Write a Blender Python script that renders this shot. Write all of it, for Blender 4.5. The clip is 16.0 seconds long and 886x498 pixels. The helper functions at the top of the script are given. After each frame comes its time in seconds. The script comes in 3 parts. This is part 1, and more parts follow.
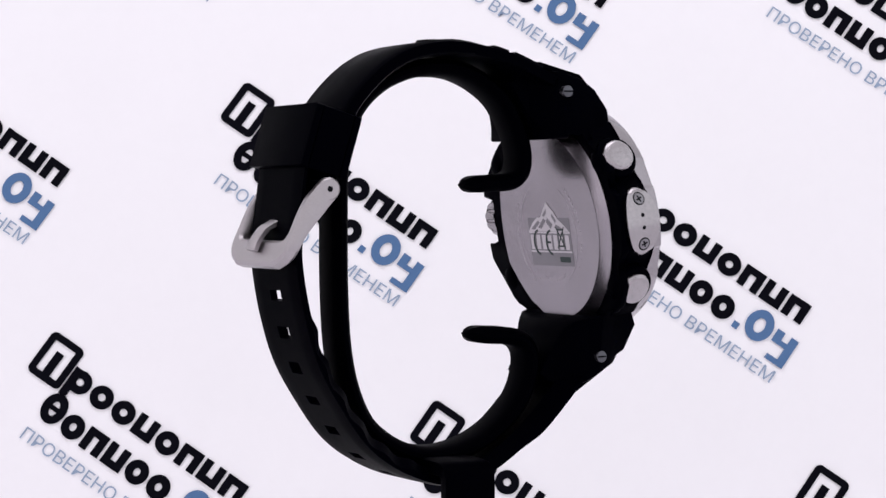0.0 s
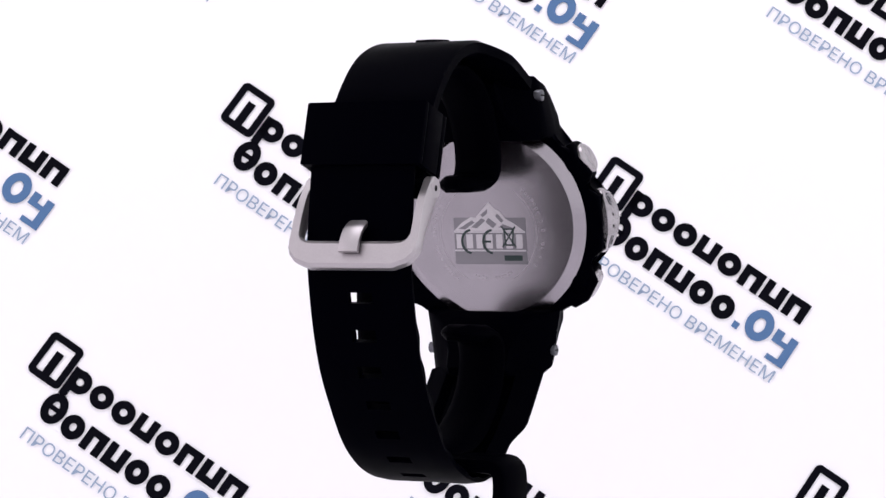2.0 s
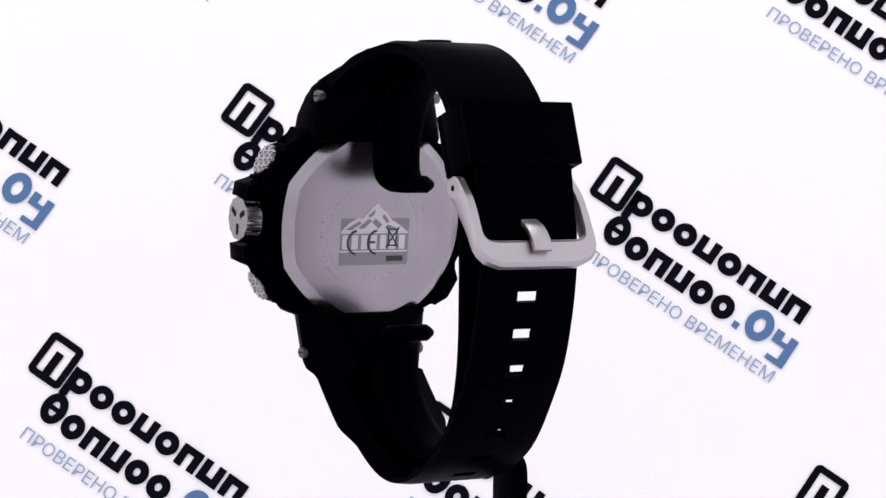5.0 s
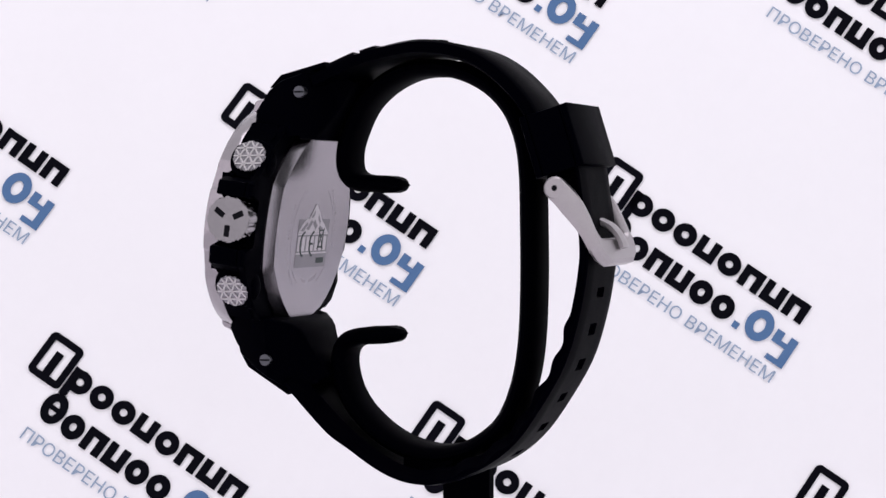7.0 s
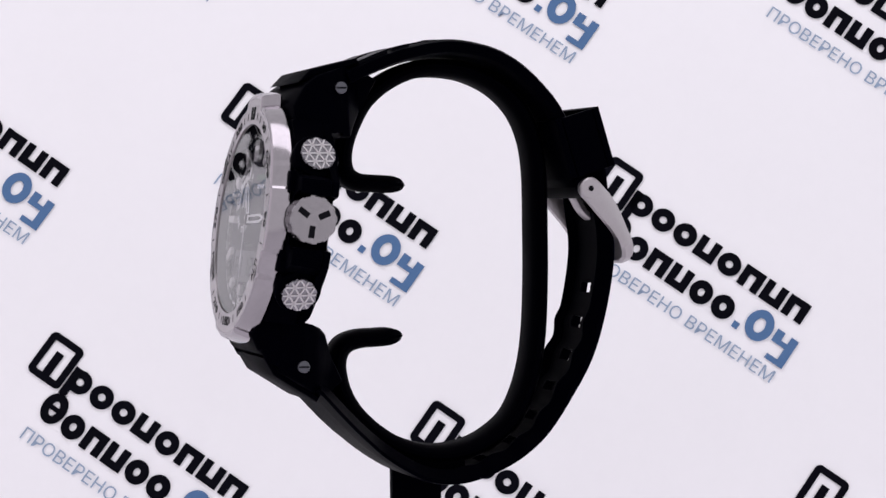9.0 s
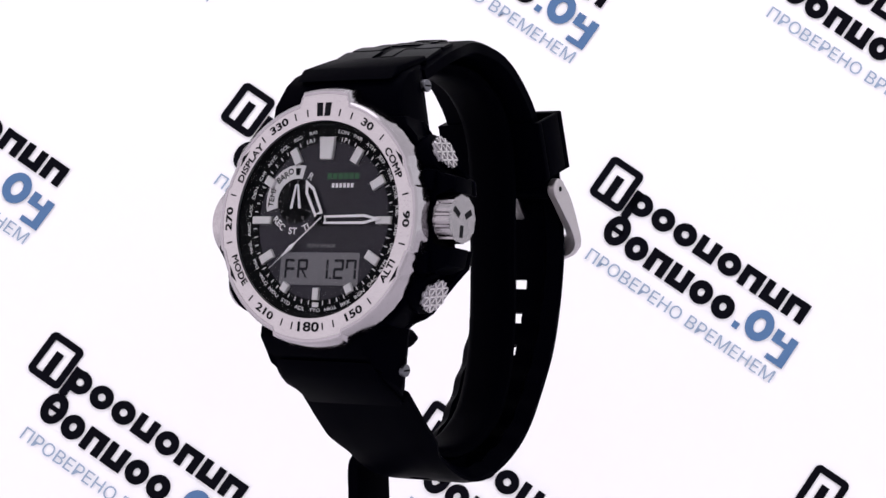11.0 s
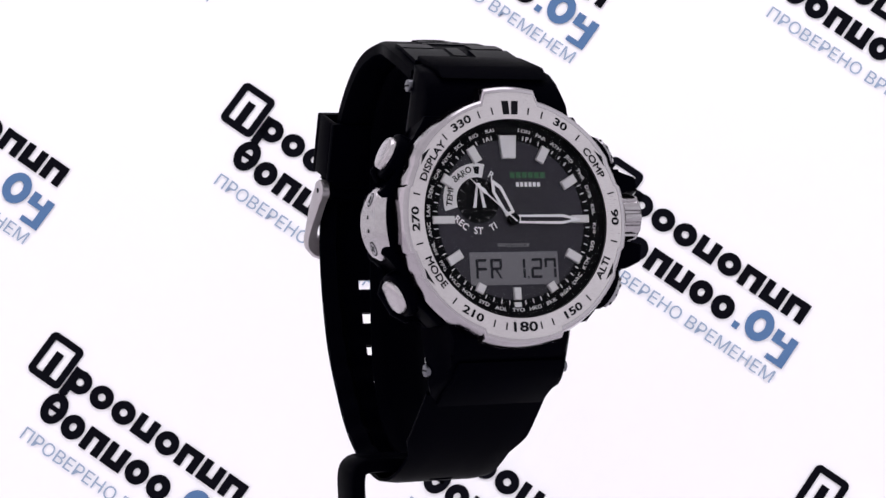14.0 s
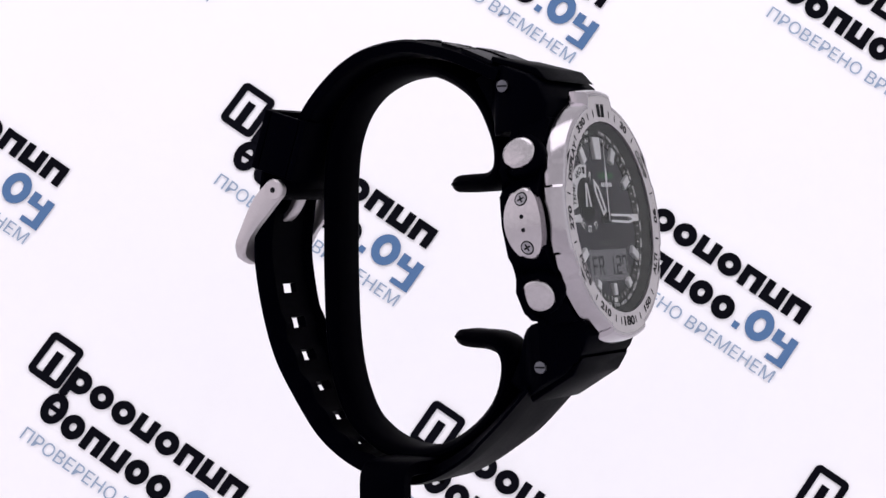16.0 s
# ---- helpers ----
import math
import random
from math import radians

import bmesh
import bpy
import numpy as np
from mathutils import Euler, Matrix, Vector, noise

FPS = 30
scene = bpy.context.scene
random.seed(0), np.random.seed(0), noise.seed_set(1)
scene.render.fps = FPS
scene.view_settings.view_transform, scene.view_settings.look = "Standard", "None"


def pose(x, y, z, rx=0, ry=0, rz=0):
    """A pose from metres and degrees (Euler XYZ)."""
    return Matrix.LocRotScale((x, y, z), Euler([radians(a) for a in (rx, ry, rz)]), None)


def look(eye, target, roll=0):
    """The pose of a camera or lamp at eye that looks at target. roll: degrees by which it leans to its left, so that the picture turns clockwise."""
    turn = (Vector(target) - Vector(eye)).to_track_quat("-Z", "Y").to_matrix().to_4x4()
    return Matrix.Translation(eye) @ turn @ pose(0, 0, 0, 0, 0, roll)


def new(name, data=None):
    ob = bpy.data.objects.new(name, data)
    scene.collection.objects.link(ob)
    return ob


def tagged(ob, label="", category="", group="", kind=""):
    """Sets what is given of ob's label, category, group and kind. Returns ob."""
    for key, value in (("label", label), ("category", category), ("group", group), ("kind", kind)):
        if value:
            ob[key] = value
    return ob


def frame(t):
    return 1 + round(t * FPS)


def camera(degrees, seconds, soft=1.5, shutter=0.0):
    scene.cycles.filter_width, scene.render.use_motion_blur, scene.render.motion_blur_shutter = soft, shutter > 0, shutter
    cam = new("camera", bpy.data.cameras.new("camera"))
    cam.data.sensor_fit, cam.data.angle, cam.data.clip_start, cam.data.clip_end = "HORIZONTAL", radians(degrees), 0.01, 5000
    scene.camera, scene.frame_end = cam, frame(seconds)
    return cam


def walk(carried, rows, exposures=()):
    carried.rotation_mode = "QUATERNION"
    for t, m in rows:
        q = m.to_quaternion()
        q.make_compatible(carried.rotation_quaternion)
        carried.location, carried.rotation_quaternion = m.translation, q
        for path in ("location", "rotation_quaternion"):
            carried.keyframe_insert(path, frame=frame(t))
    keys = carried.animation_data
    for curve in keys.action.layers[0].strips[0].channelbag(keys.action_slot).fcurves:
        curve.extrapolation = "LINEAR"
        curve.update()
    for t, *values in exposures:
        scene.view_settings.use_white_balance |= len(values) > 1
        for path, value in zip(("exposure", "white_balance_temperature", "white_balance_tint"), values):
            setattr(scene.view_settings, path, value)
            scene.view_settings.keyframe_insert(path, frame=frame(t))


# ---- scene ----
# One drawing unit is 1.1 mm. The turntable's axis is the world's z axis.
K = 0.0011
TURN_RATE, FACE_ON = 19.05, 12.708      # degrees a second; the time at which the dial faces the camera
EYE = Vector((1.84, -400, 0)) * K
PITCH = radians(1.23)

cam = camera(22.18, 16.0, soft=1.5)
view = look(EYE, EYE + Vector((0, math.cos(PITCH), -math.sin(PITCH))), -0.295)
walk(cam, [(0, view), (16.0, view)],
     [(0, -0.11), (0.5, 0.0), (1.0, 0.08), (1.5, 0.11), (2.5, 0.11), (3.0, -0.04), (3.5, -0.06), (4.0, 0.06), (6.5, 0.04), (7.0, -0.11),
      (7.5, -0.33), (8.0, -0.4), (8.5, -0.4), (9.0, -0.22), (11.5, 0.11), (12.0, 0.04), (12.5, -0.08), (13.0, -0.07), (13.5, -0.02), (14.0, 0.1), (15.5, 0.11), (16.0, 0.02)])

# ---- light: even white light all round, as in a light tent, with softboxes above, beside and in front ----
world = bpy.data.worlds.new("studio")
scene.world = world
world.use_nodes = True
world.node_tree.nodes["Background"].inputs[0].default_value = (0.955, 0.935, 0.985, 1)
world.node_tree.nodes["Background"].inputs[1].default_value = 1.02


def softbox(name, eye, target, w, h, power, colour):
    lamp = bpy.data.lights.new(name, "AREA")
    lamp.shape, lamp.size, lamp.size_y, lamp.energy, lamp.color = "RECTANGLE", w, h, power, colour
    ob = new(name, lamp)
    ob.matrix_world = look(eye, target)
    return ob


softbox("softbox_top", (0, 0.0, 0.55), (0, 0.0, 0), 0.5, 0.3, 1.2, (0.97, 0.94, 1))
softbox("softbox_west", (-0.8, -0.12, 0.22), (0.05, 0.17, -0.02), 0.9, 0.9, 0.95, (1, 0.84, 0.97))
softbox("softbox_east", (0.8, -0.12, 0.22), (-0.05, 0.17, -0.02), 0.9, 0.9, 0.75, (0.88, 0.97, 1))
softbox("softbox_front", (0, -1.3, 0.35), (0, 0, 0), 1.8, 1.2, 0.8, (0.97, 0.94, 1))


# ---- materials ----
def material(name, base, rough, metal=0.0, grain=0.0, grain_size=2000.0, stain=0.0, bump=0.0, spec=0.5, stretch=(1, 1, 1)):
    m = bpy.data.materials.new(name)
    m.use_nodes = True
    n, l = m.node_tree.nodes, m.node_tree.links
    b = n["Principled BSDF"]
    b.inputs["Base Color"].default_value = (*base, 1)
    b.inputs["Roughness"].default_value, b.inputs["Metallic"].default_value = rough, metal
    b.inputs["Specular IOR Level"].default_value = spec
    if not (grain or stain or bump):
        return m
    co = n.new("ShaderNodeTexCoord")
    mp = n.new("ShaderNodeMapping")
    mp.inputs["Scale"].default_value = stretch
    l.new(co.outputs["Object"], mp.inputs["Vector"])
    fine, wide = n.new("ShaderNodeTexNoise"), n.new("ShaderNodeTexNoise")
    fine.inputs["Scale"].default_value, fine.inputs["Detail"].default_value = grain_size, 4
    wide.inputs["Scale"].default_value, wide.inputs["Detail"].default_value = grain_size / 12, 3
    l.new(mp.outputs["Vector"], fine.inputs["Vector"])
    l.new(co.outputs["Object"], wide.inputs["Vector"])
    add = n.new("ShaderNodeMath")
    add.operation = "MULTIPLY_ADD"
    l.new(fine.outputs["Fac"], add.inputs[0])
    add.inputs[1].default_value, add.inputs[2].default_value = grain, 1 - grain / 2
    mul = n.new("ShaderNodeMath")
    mul.operation = "MULTIPLY_ADD"
    l.new(wide.outputs["Fac"], mul.inputs[0])
    mul.inputs[1].default_value, mul.inputs[2].default_value = stain, 1 - stain / 2
    both = n.new("ShaderNodeMath")
    both.operation = "MULTIPLY"
    l.new(add.outputs[0], both.inputs[0])
    l.new(mul.outputs[0], both.inputs[1])
    col = n.new("ShaderNodeVectorMath")
    col.operation = "SCALE"
    col.inputs[0].default_value = base
    l.new(both.outputs[0], col.inputs["Scale"])
    l.new(col.outputs[0], b.inputs["Base Color"])
    ro = n.new("ShaderNodeMath")
    ro.operation = "MULTIPLY"
    l.new(both.outputs[0], ro.inputs[0])
    ro.inputs[1].default_value = rough
    l.new(ro.outputs[0], b.inputs["Roughness"])
    if bump:
        bp = n.new("ShaderNodeBump")
        bp.inputs["Strength"].default_value, bp.inputs["Distance"].default_value = bump, 0.0001
        l.new(fine.outputs["Fac"], bp.inputs["Height"])
        l.new(bp.outputs["Normal"], b.inputs["Normal"])
    return m


def glass_material():
    m = bpy.data.materials.new("mineral_glass")
    m.use_nodes = True
    n, l = m.node_tree.nodes, m.node_tree.links
    n.remove(n["Principled BSDF"])
    clear, gloss, mix, fres = (n.new("ShaderNode" + k) for k in ("BsdfTransparent", "BsdfGlossy", "MixShader", "Fresnel"))
    gloss.inputs["Roughness"].default_value = 0.01
    fres.inputs["IOR"].default_value = 1.5
    # coated glass: faint when seen straight on, strong at a slant
    square, gain = n.new("ShaderNodeMath"), n.new("ShaderNodeMath")
    square.operation, gain.operation, gain.use_clamp = "POWER", "MULTIPLY", True
    square.inputs[1].default_value, gain.inputs[1].default_value = 2.3, 7.0
    l.new(fres.outputs[0], square.inputs[0])
    l.new(square.outputs[0], gain.inputs[0])
    l.new(gain.outputs[0], mix.inputs[0])
    l.new(clear.outputs[0], mix.inputs[1])
    l.new(gloss.outputs[0], mix.inputs[2])
    l.new(mix.outputs[0], n["Material Output"].inputs["Surface"])
    return m


RESIN = material("black_resin", (0.0002, 0.0002, 0.0012), 0.42, 0, 0.3, 3000, 0.3, 0.15, spec=0.004)
# glossier copy of the resin, its colour lightened for light from above
LIT_GLOSS = material("top_lit_gloss_resin", (0.0006, 0.0006, 0.0022), 0.36, 0, 0.3, 2500, 0.4, 0.1, spec=0.03)
CLIP = material("black_plastic", (0.0002, 0.0002, 0.001), 0.5, 0, 0.2, 2000, 0.3, 0.05, spec=0.004)
STEEL = material("brushed_steel", (0.415, 0.385, 0.405), 0.3, 1, 0.35, 1500, 0.25, 0.12, stretch=(1, 6, 6))
# steel darkened in its colour to stand in for dimmer reflections at the sides
DIM_STEEL = material("dimmed_side_steel", (0.36, 0.335, 0.355), 0.24, 1, 0.3, 1500, 0.3, 0.04)
# crown colour lowered to imitate the shade on its sideways end face
DIM_CROWN = material("dimmed_crown_steel", (0.29, 0.27, 0.29), 0.22, 1, 0.25, 1500, 0.3)
POLISHED = material("polished_rim_steel", (0.32, 0.295, 0.32), 0.14, 1, 0.15, 900, 0.25)
BACK = material("satin_caseback_steel", (0.31, 0.285, 0.315), 0.24, 1, 0.22, 1500, 0.3, 0.03, stretch=(6, 1, 1))
BUCKLE = material("bead_blasted_steel", (0.40, 0.37, 0.39), 0.4, 1, 0.2, 4000, 0.1, 0.1)
DARK_STEEL = material("polished_dark_steel", (0.22, 0.21, 0.23), 0.25, 1, 0.15, 1500, 0.1)
SCREW = material("blackened_steel", (0.10, 0.10, 0.115), 0.35, 1, 0.2, 1500, 0.2)
INK = material("black_print", (0.004, 0.004, 0.006), 0.6, spec=0.05)
WHITE_INK = material("white_print", (0.84, 0.82, 0.86), 0.6)
GREEN_INK = material("green_print", (0.015, 0.10, 0.035), 0.6)
LUME = material("pale_luminous_paint", (0.74, 0.72, 0.75), 0.5, 0, 0.1, 3000, 0.1)
DIAL = material("charcoal_dial", (0.022, 0.020, 0.030), 0.45, 0, 0.4, 900, 0.9, spec=0.2)
RING = material("black_dial_ring", (0.002, 0.002, 0.003), 0.5, spec=0.05)
LCD = material("grey_green_lcd", (0.17, 0.165, 0.185), 0.35, 0, 0.05, 2000, 0.15, spec=0.2)
LCD_INK = material("lcd_segment", (0.015, 0.015, 0.02), 0.5, spec=0.1)
STICKER = material("translucent_film_label", (0.20, 0.19, 0.21), 0.32, 0.9, 0.15, 800, 0.2)
STICKER_INK = material("grey_label_print", (0.03, 0.045, 0.045), 0.5, spec=0.2)
ETCH = material("bright_etched_steel", (0.35, 0.32, 0.355), 0.34, 1, 0.2, 1500, 0.2)
PALE = material("pale_film_print", (0.50, 0.47, 0.50), 0.4, 0.8, 0.2, 1500, 0.2)
RIDGE = material("bright_ridge_steel", (0.52, 0.49, 0.51), 0.35, 1, 0.2, 2000, 0.1)
HAND = material("white_hand_paint", (0.86, 0.84, 0.88), 0.4)
PAPER = material("matt_white_paper", (0.84, 0.82, 0.85), 0.8, 0, 0.02, 300, 0.03, 0.03, spec=0.2)
PRINT_BLACK = material("black_paper_print", (0.0025, 0.0025, 0.005), 0.7, 0, 0.3, 900, 0.2, spec=0.03)
PRINT_BLUE = material("blue_paper_print", (0.075, 0.15, 0.30), 0.6, 0, 0.1, 900, 0.15, spec=0.2)
PRINT_SLATE = material("slate_blue_paper_print", (0.27, 0.34, 0.46), 0.6, 0, 0.1, 900, 0.15, spec=0.2)
WALL = material("white_wall_paint", (0.78, 0.76, 0.79), 0.7, 0, 0.04, 60, 0.05)
GLASS = glass_material()


# ---- mesh helpers; shapes are drawn in units ----
def part(name, bm, mat, parent=None, label="", sharp=0.6):
    bmesh.ops.recalc_face_normals(bm, faces=bm.faces)
    for f in bm.faces:
        f.smooth = True
    for e in bm.edges:
        if len(e.link_faces) == 2 and e.calc_face_angle(0) > sharp:
            e.smooth = False
    bm.transform(Matrix.Scale(K, 4))
    me = bpy.data.meshes.new(name)
    bm.to_mesh(me)
    bm.free()
    me.materials.append(mat)
    ob = new(name, me)
    ob.parent = parent
    if label:
        ob["label"] = label
    return ob


def prism(bm, pts, to, d0, d1, bevel=0.0, segments=2):
    """A closed outline pts carried from depth d0 to d1 by the mapping to(a, b, d)."""
    lo = [bm.verts.new(to(a, b, d0)) for a, b in pts]
    hi = [bm.verts.new(to(a, b, d1)) for a, b in pts]
    n = len(pts)
    faces = [bm.faces.new(lo[::-1]), bm.faces.new(hi)]
    for i in range(n):
        faces.append(bm.faces.new((lo[i], lo[(i + 1) % n], hi[(i + 1) % n], hi[i])))
    if bevel:
        rim = list({e for f in faces[:2] for e in f.edges})
        bmesh.ops.bevel(bm, geom=rim, offset=bevel, segments=segments, affect="EDGES", profile=0.5, clamp_overlap=True)


def lathe(bm, profile, n=96, reach=None, cap=True):
    """Turns the outline (r, w) round the w axis; reach(angle, r) may change a radius."""
    rings = []
    for r, w in profile:
        ring = []
        for i in range(n):
            a = 2 * math.pi * i / n
            q = reach(a, r) if reach else r
            ring.append(bm.verts.new((q * math.cos(a), q * math.sin(a), w)))
        rings.append(ring)
    for p, q in zip(rings, rings[1:]):
        for i in range(n):
            bm.faces.new((p[i], p[(i + 1) % n], q[(i + 1) % n], q[i]))
    if cap is None:
        return
    if cap:
        bm.faces.new(rings[0][::-1])
        bm.faces.new(rings[-1])
    else:
        for i in range(n):
            bm.faces.new((rings[-1][i], rings[-1][(i + 1) % n], rings[0][(i + 1) % n], rings[0][i]))


def box(bm, x0, x1, y0, y1, z0, z1, bevel=0.0):
    prism(bm, [(x0, y0), (x1, y0), (x1, y1), (x0, y1)], lambda a, b, d: (a, b, d), z0, z1, bevel)


def spline(pts, n=12):
    """A smooth curve through the points (Catmull-Rom)."""
    out = []
    p = [Vector(q) for q in pts]
    for i in range(len(p) - 1):
        a, b, c, d = p[max(i - 1, 0)], p[i], p[i + 1], p[min(i + 2, len(p) - 1)]
        for k in range(n):
            t = k / n
            out.append(0.5 * (2 * b + (c - a) * t + (2 * a - 5 * b + 4 * c - d) * t * t + (3 * b - a - 3 * c + d) * t ** 3))
    out.append(p[-1])
    return out


def even(pts, step):
    """The curve again, in equal steps, with the way along it."""
    run, out, todo = 0.0, [], 0.0
    for a, b in zip(pts, pts[1:]):
        d = (b - a).length
        while todo <= run + d and d > 0:
            out.append((todo, a.lerp(b, (todo - run) / d)))
            todo += step
        run += d
    return out


def ribbon(bm, rows, width, thick, columns=(-1, 1), hole=None, edge=0.0, hollow=0.0, flip=1):
    """A band along rows [(s, (y, z))]; width(s) half across x, thick(s) = (inward, outward); columns: shares of the width up to 1, or places across it;
    hole(s, column) leaves a cell open. Walls close every open side."""
    n = len(rows)
    grid = []
    for k, (s, p) in enumerate(rows):
        a, b = rows[max(k - 1, 0)][1], rows[min(k + 1, n - 1)][1]
        t = (b - a).normalized()
        out = Vector((-t.y, t.x)) * flip
        w, (ti, to) = width(s), thick(s)
        line = []
        for c in columns:
            x = c * w if abs(c) <= 1 else math.copysign(min(abs(c), w), c)
            soft = min(edge * (max(abs(c) - 0.4, 0) / 0.6) ** 2, 0.8 * ti) if abs(c) <= 1 else 0
            thin = hollow if abs(c) < 6 else 0
            pi, po = p - out * (ti - soft - thin), p + out * (to - soft)
            line.append((bm.verts.new((x, pi.x, pi.y)), bm.verts.new((x, po.x, po.y))))
        grid.append(line)
    m = len(columns) - 1
    full = [[not (hole and hole((rows[k][0] + rows[k + 1][0]) / 2, c)) for c in range(m)] for k in range(n - 1)]
    for k in range(n - 1):
        for c in range(m):
            if not full[k][c]:
                continue
            q = (grid[k][c], grid[k][c + 1], grid[k + 1][c + 1], grid[k + 1][c])
            bm.faces.new([v[0] for v in q])
            bm.faces.new([v[1] for v in q][::-1])
            for (a, b), (dk, dc) in zip(((0, 1), (1, 2), (2, 3), (3, 0)), ((-1, 0), (0, 1), (1, 0), (0, -1))):
                kk, cc = k + dk, c + dc
                if 0 <= kk < n - 1 and 0 <= cc < m and full[kk][cc]:
                    continue
                bm.faces.new((q[a][0], q[b][0], q[b][1], q[a][1]))


def lettering(text, height, bold=0.0):
    """A flat text, centred on its origin, in the xy plane."""
    cu = bpy.data.curves.new("text", "FONT")
    cu.body, cu.size, cu.align_x, cu.align_y, cu.resolution_u, cu.offset = text, height / 0.73, "CENTER", "CENTER", 3, bold
    ob = bpy.data.objects.new("text", cu)
    scene.collection.objects.link(ob)
    me = bpy.data.meshes.new_from_object(ob.evaluated_get(bpy.context.evaluated_depsgraph_get()))
    bpy.data.objects.remove(ob)
    bm = bmesh.new()
    bm.from_mesh(me)
    bpy.data.meshes.remove(me)
    return bm


def embolden(bm, d):
    """Thickens strokes with shifted copies, each a hair above the last."""
    first = bm.faces[:]
    for k, (x, y) in enumerate(((d, 0), (-d, 0), (0, d), (0, -d))):
        got = bmesh.ops.duplicate(bm, geom=first)
        bmesh.ops.translate(bm, verts=[v for v in got["geom"] if isinstance(v, bmesh.types.BMVert)], vec=(x, y, 0.004 * (k + 1)))
    return bm


def raise_flat(bm, h):
    """Gives a flat drawing a thickness."""
    got = bmesh.ops.extrude_face_region(bm, geom=bm.faces[:])
    bmesh.ops.translate(bm, verts=[v for v in got["geom"] if isinstance(v, bmesh.types.BMVert)], vec=(0, 0, h))


def smooth_step(a, b, x):
    t = min(max((x - a) / (b - a), 0), 1)
    return t * t * (3 - 2 * t)


# ---- the place: a paper sheet that leans back and curves into the table ----
TILT = radians(11.3)
AXIS = Vector((0, math.cos(PITCH), -math.sin(PITCH)))
HUB = EYE / K + AXIS * 550
E1 = Vector((math.cos(radians(0.74)), math.sin(radians(0.74)), 0))
E2 = Vector((0, -math.sin(TILT + PITCH), -math.cos(TILT + PITCH)))


def sheet():
    bm = bmesh.new()
    foot = (-92 - HUB.z) / E2.z
    prof = [HUB + E2 * t for t in np.linspace(-150, foot - 12, 20)]
    a, b = HUB + E2 * (foot - 12), HUB + E2 * foot
    c = b + Vector((0, -12, 0))
    prof += [a * (1 - t) ** 2 + b * 2 * t * (1 - t) + c * t * t for t in np.linspace(0.1, 1, 10)]
    prof += [Vector((c.x, c.y - d, c.z)) for d in (60, 150, 260, 330)]
    side = E1 * 178
    rows = [[bm.verts.new(p + side * k) for k in np.linspace(-1, 1, 15)] for p in prof]
    for p, q in zip(rows, rows[1:]):
        for i in range(14):
            bm.faces.new((p[i], p[i + 1], q[i + 1], q[i]))
    ob = part("backdrop", bm, PAPER, label="white paper backdrop sheet printed with repeated black and blue lettering")
    ob.modifiers.new("thick", "SOLIDIFY").thickness = 0.0004
    ob.modifiers["thick"].offset = 1
    return tagged(ob, category="backdrop", kind="structure")


def room():
    bm = bmesh.new()
    box(bm, -1000, 1000, -900, 460, -118, -93.0)
    tagged(part("table", bm, WALL, label="plain white studio table under the paper sheet"), category="table")


backdrop = sheet()
room()

# Printed marks on the sheet: the reading direction falls by 33 degrees.
READ = radians(35.0)


def ring_shape(bm, cx, cy, rx, ry, t, n=28):
    a = [bm.verts.new((cx + rx * math.cos(2 * math.pi * i / n), cy + ry * math.sin(2 * math.pi * i / n), 0)) for i in range(n)]
    b = [bm.verts.new((cx + (rx - t) * math.cos(2 * math.pi * i / n), cy + (ry - t) * math.sin(2 * math.pi * i / n), 0)) for i in range(n)]
    for i in range(n):
        j = (i + 1) % n
        bm.faces.new((a[i], a[j], b[j], b[i]))


def bar_shape(bm, x0, x1, y0, y1):
    bm.faces.new([bm.verts.new((x, y, 0)) for x, y in ((x0, y0), (x1, y0), (x1, y1), (x0, y1))])


def emblem():
    """A rounded square outline with one upright bar in it."""
    bm = bmesh.new()
    w, h, t, n = 9.4, 11.6, 1.75, 8

    def rim(i0, i1, r):
        pts = []
        for cx, cy, a0 in ((w - i1 - r, -i1 - r, 0), (i0 + r, -i1 - r, 90), (i0 + r, -h + i1 + r, 180), (w - i1 - r, -h + i1 + r, 270)):
            pts += [bm.verts.new((cx + r * math.cos(radians(a0 + 90 * k / n)), cy + r * math.sin(radians(a0 + 90 * k / n)), 0)) for k in range(n + 1)]
        return pts
    o, i = rim(0, 0, 1.5), rim(t, t, 0.25)
    for k in range(len(o)):
        j = (k + 1) % len(o)
        bm.faces.new((o[k], o[j], i[j], i[k]))
    bar_shape(bm, 3.6, 5.7, -h + t, -3.8)
    bmesh.ops.translate(bm, vec=(-0.6, 0.65, 0), verts=bm.verts)
    return bm


